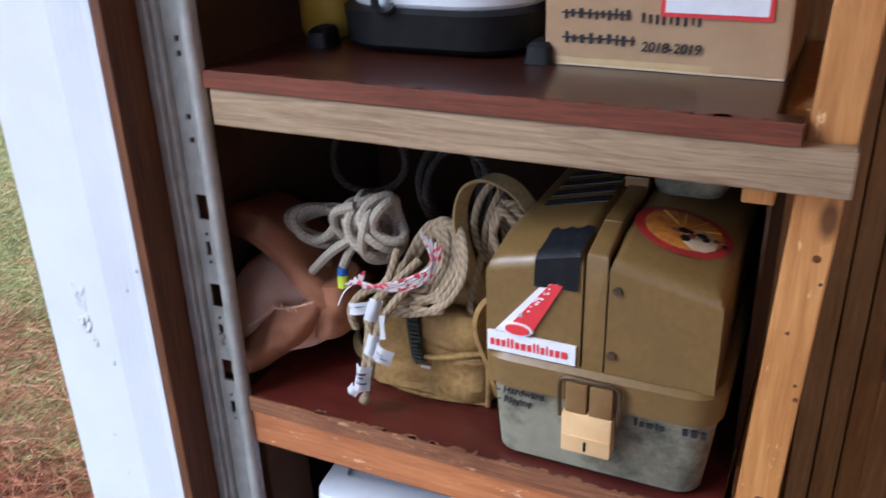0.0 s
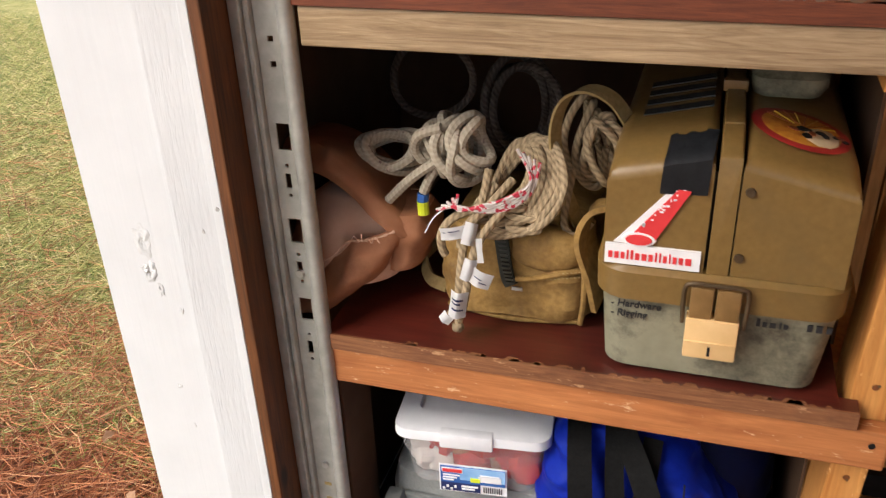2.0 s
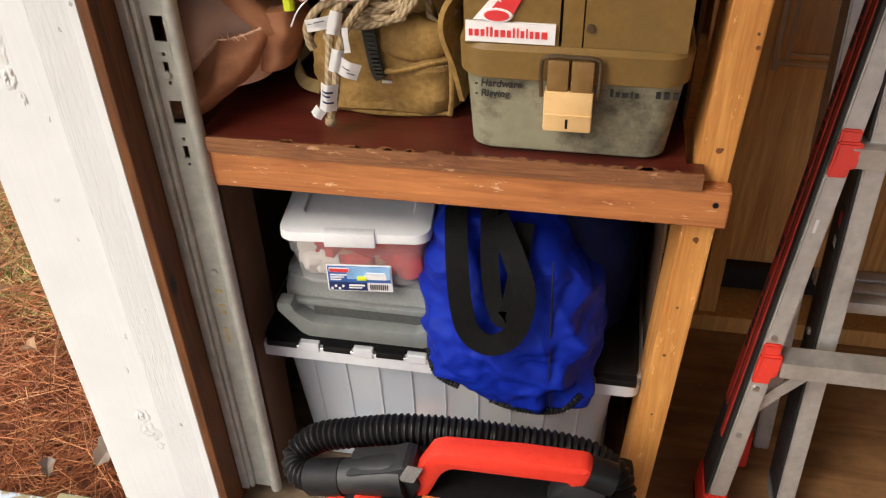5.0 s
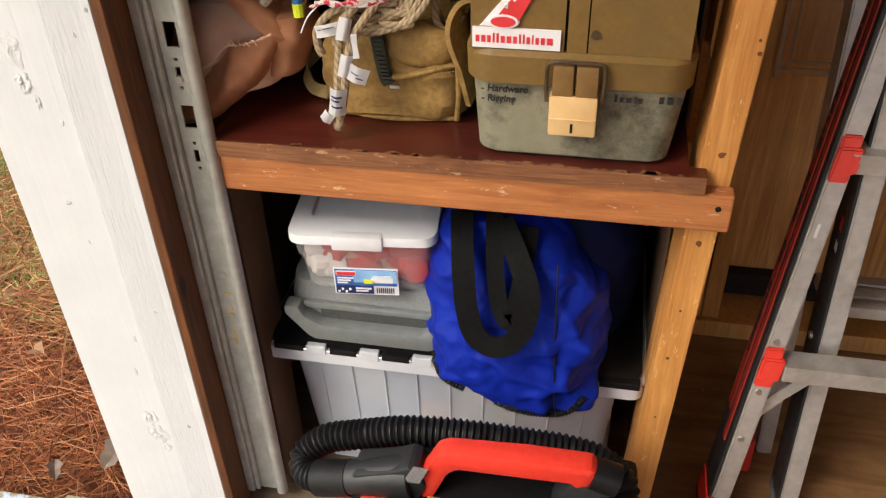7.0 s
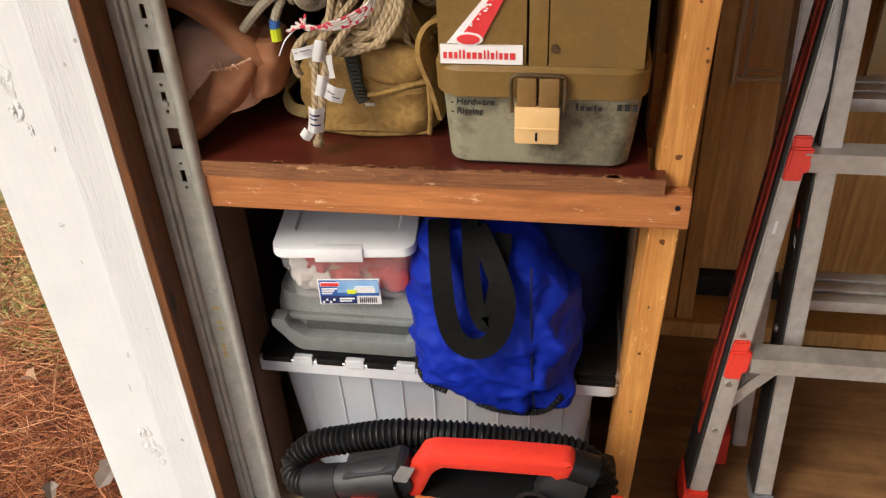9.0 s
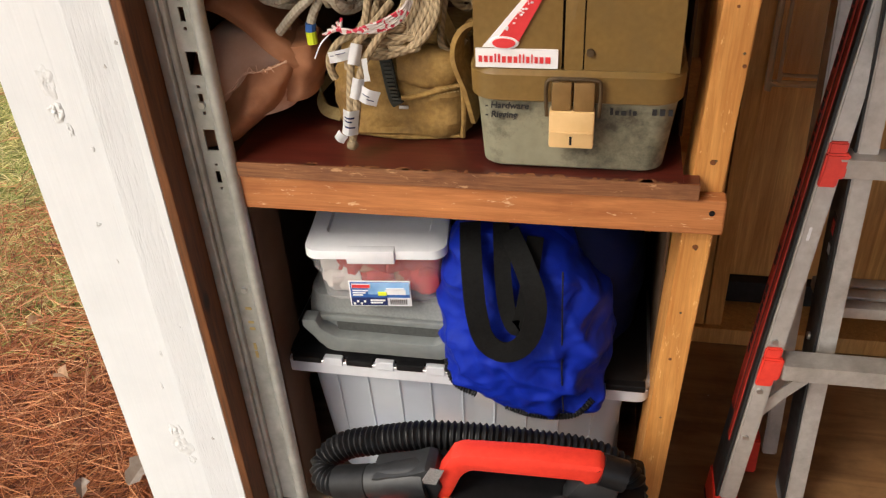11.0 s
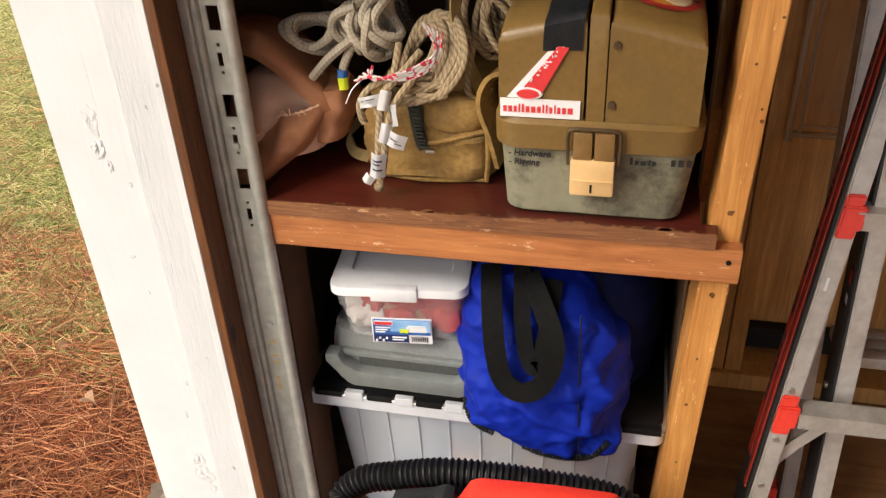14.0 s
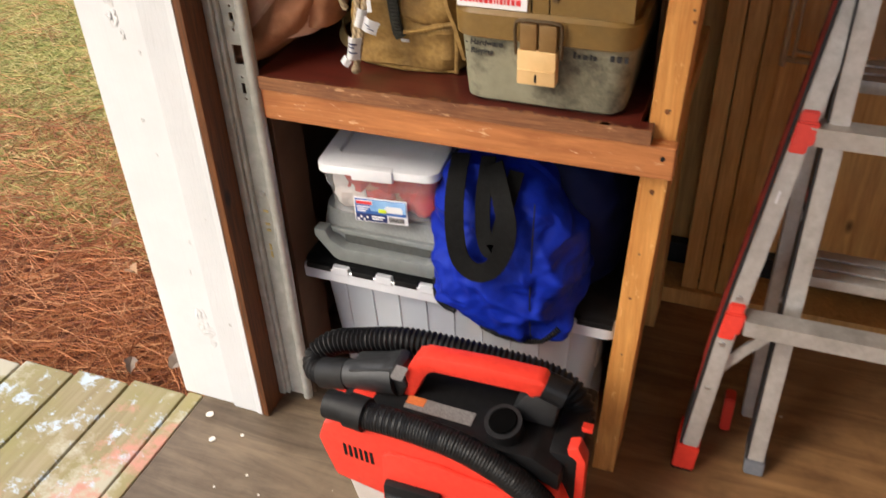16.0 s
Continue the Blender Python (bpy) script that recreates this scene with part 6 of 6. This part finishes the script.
paper_tag((-0.431, 0.722, 0.880), 0.030, 0.013, -15, -14, 0, 0.004, ((0.1, -0.4, -0.2), (0.15, -0.1, 0.3)))
paper_tag((-0.410, 0.717, 0.884), 0.015, 0.024, -20, 22, 30, 0.003, ())
paper_tag((-0.401, 0.716, 0.866), 0.010, 0.026, -10, -18, -35, 0.002, ())
paper_tag((-0.410, 0.708, 0.846), 0.014, 0.024, -12, 14, 10, 0.003, ())
paper_tag((-0.397, 0.706, 0.838), 0.024, 0.018, -12, 20, -5, 0.003, ((0.0, -0.3, 0.1), (-0.2, 0.0, 0.35)))
paper_tag((-0.421, 0.700, 0.806), 0.019, 0.030, -10, 6, 0, 0.005, ((0.2, -0.35, 0.3), (0.05, -0.35, 0.2), (-0.2, -0.3, 0.35)))
paper_tag((-0.436, 0.704, 0.784), 0.014, 0.012, -10, 35, -15, 0.002, ())
for k in range(5):
    o = 0.0032 * k
    part("cord", tube(glide([(-0.450 + 0.006 * k, 0.730, 0.902 + o * 1.6), (-0.425, 0.724, 0.911 - o * 0.3), (-0.400, 0.726, 0.907 + o * 0.5), (-0.375, 0.735, 0.908 + o), (-0.352, 0.745, 0.925 + o), (-0.345 - 0.006 * k, 0.755, 0.955 + o)], 6), 0.0019, 6), CORD, hb, "red and white cord")
part("cord", tube(glide([(-0.440, 0.730, 0.905), (-0.455, 0.732, 0.890), (-0.466, 0.735, 0.870)], 6), 0.0009, 6), PAPER, hb, "thin white string")

# ---- upper shelf ----
can = thing("utility_vacuum", (-0.385, 0.93, 1.1395), "white and black canister vacuum with stubby feet", "vacuum")
part("base", loft([(1.141, -0.490, -0.285, 0.815, 1.03, 0.06), (1.148, -0.498, -0.277, 0.805, 1.04, 0.065), (1.182, -0.500, -0.275, 0.800, 1.04, 0.07), (1.186, -0.495, -0.280, 0.806, 1.035, 0.07)], n=8), BLACK_SOFT, can, "black plastic base")
part("drum", loft([(1.184, -0.490, -0.285, 0.812, 1.03, 0.07), (1.19, -0.494, -0.281, 0.808, 1.034, 0.072), (1.42, -0.485, -0.29, 0.815, 1.028, 0.075), (1.47, -0.46, -0.315, 0.84, 1.0, 0.07)], n=8), WHITE_PL, can, "white drum")
for x in (-0.512, -0.262):
    part("foot", loft([(1.1396, x - 0.014, x + 0.014, 0.805, 0.84, 0.006), (1.156, x - 0.012, x + 0.012, 0.807, 0.84, 0.006), (1.160, x - 0.008, x + 0.008, 0.812, 0.838, 0.004)]), BLACK_SOFT, can, "black foot")
part("hook", tube(glide([(-0.425, 0.806, 1.215), (-0.430, 0.796, 1.20), (-0.428, 0.794, 1.188), (-0.418, 0.796, 1.184), (-0.41, 0.80, 1.19)], 6), 0.0045, 8), BLACK, can, "black drain hook")

card = thing("cardboard_box", (-0.148, 0.93, 1.1395), "brown cardboard box with inked notes and a red label", "cardboard box")
T = lambda bm: about(bm, (-0.148, 0.815, 0), -1.5)
part("carton", T(box(-0.258, -0.036, 0.815, 1.045, 1.1395, 1.40, 0.003)), CARDBOARD, card, "brown cardboard carton", False)
part("clear_tape", T(box(-0.2582, -0.10, 0.8140, 0.8149, 1.1415, 1.1475)), plain("shiny_tape", (0.50, 0.36, 0.17), (0.58, 0.43, 0.22), 0.15, 40), card, "shiny packing tape", False)
part("bottom_fold", T(box(-0.257, -0.037, 0.8135, 0.8150, 1.1397, 1.1412)), plain("torn_edge", (0.62, 0.48, 0.30), (0.7, 0.56, 0.36), 0.8, 60), card, "torn lower edge", False)
lab = part("label", T(box(-0.148, -0.052, 0.8132, 0.8149, 1.1895, 1.27)), RED_INK, card, "red bordered shipping label", False)
part("label_field", T(box(-0.144, -0.056, 0.8124, 0.8133, 1.1935, 1.268)), PAPER, lab, "white label field", False)
part("label_mark", T(prism([(-0.085, 1.212), (-0.060, 1.218), (-0.085, 1.227)], 0.8116, 0.8125)), RED_INK, lab, "red printed arrow", False)
rng = random.Random(8)
for zz, x0, x1 in ((1.185, -0.238, -0.176), (1.162, -0.237, -0.170), (1.2035, -0.235, -0.19), (1.183, -0.165, -0.115)):
    x = x0
    while x < x1:
        w = rng.uniform(0.004, 0.008)
        part("ink_bar", T(box(x, x + w * 0.45, 0.8136, 0.8149, zz - rng.uniform(0, 0.002), zz + rng.uniform(0.006, 0.0095))), INK, card, "inked bar", False)
        x += w + 0.001
    if x0 < -0.2:
        part("strike_line", T(box(x0 - 0.003, x1, 0.8130, 0.8137, zz + 0.003, zz + 0.0048)), INK, card, "struck-out line", False)
writing("handwriting", "2018-2019", (-0.164, 0.8132, 1.1575), 0.0125, INK, card, 90, -1.5, 0.15)

jug = thing("yellow_jug", (-0.535, 0.90, 1.1395), "yellow plastic jug standing in shadow", "jug")
part("body", loft([(1.1396, -0.570, -0.512, 0.86, 0.95, 0.02), (1.15, -0.572, -0.510, 0.857, 0.953, 0.022), (1.26, -0.572, -0.510, 0.857, 0.953, 0.022), (1.31, -0.555, -0.527, 0.88, 0.93, 0.012)], n=6), YELLOW_PL, jug, "yellow jug body")
part("cap", tube([Vector((-0.541, 0.905, 1.31)), Vector((-0.541, 0.905, 1.335))], 0.016, 14), BLACK, jug, "black cap")

# ---- clutter hung on the back wall ----
tray = thing("clear_lid", (0.22, 1.17, 0.655), "clear plastic bin lid hanging against the wall", "bin lid")
part("sheet", box(0.130, 0.300, 1.186, 1.189, 0.66, 1.09, 0.001), milky("lid_clear", (0.55, 0.42, 0.28), 0.12), tray, "clear sheet", False)
ring = [(0.128, 0.675), (0.133, 0.661), (0.148, 0.656), (0.283, 0.656), (0.296, 0.662), (0.300, 0.678), (0.300, 1.07), (0.29, 1.088), (0.143, 1.088), (0.128, 1.07)]
part("rim", tube(glide([(x, 1.184, z) for x, z in ring], 4, True), 0.0055, 8, True), milky("lid_rim", (0.66, 0.55, 0.40), 0.4), tray, "clear moulded rim")
part("inner_rim", tube(glide([(0.214 + (x - 0.214) * 0.82, 1.182, 0.872 + (z - 0.872) * 0.93) for x, z in ring], 4, True), 0.003, 8, True), bpy.data.materials["lid_rim"], tray)
board = thing("pale_sign", (0.5, 1.17, 0.64), "pale painted board with a dark curved mark", "sign")
part("panel", box(0.325, 0.80, 1.175, 1.189, 0.655, 1.05, 0.002), plain("pale_board", (0.46, 0.36, 0.19), (0.56, 0.45, 0.26), 0.7, 12), board, "pale board", False)
part("edge", box(0.320, 0.80, 1.170, 1.1895, 0.640, 0.654, 0.002), BRONZE, board, "dark lower edge", False)
part("mark", tube(glide([(0.365, 1.174, 0.70), (0.352, 1.174, 0.73), (0.356, 1.174, 0.765), (0.375, 1.174, 0.80)], 6), 0.0035, 6, flat=0.4), INK, board, "dark curved brush mark")
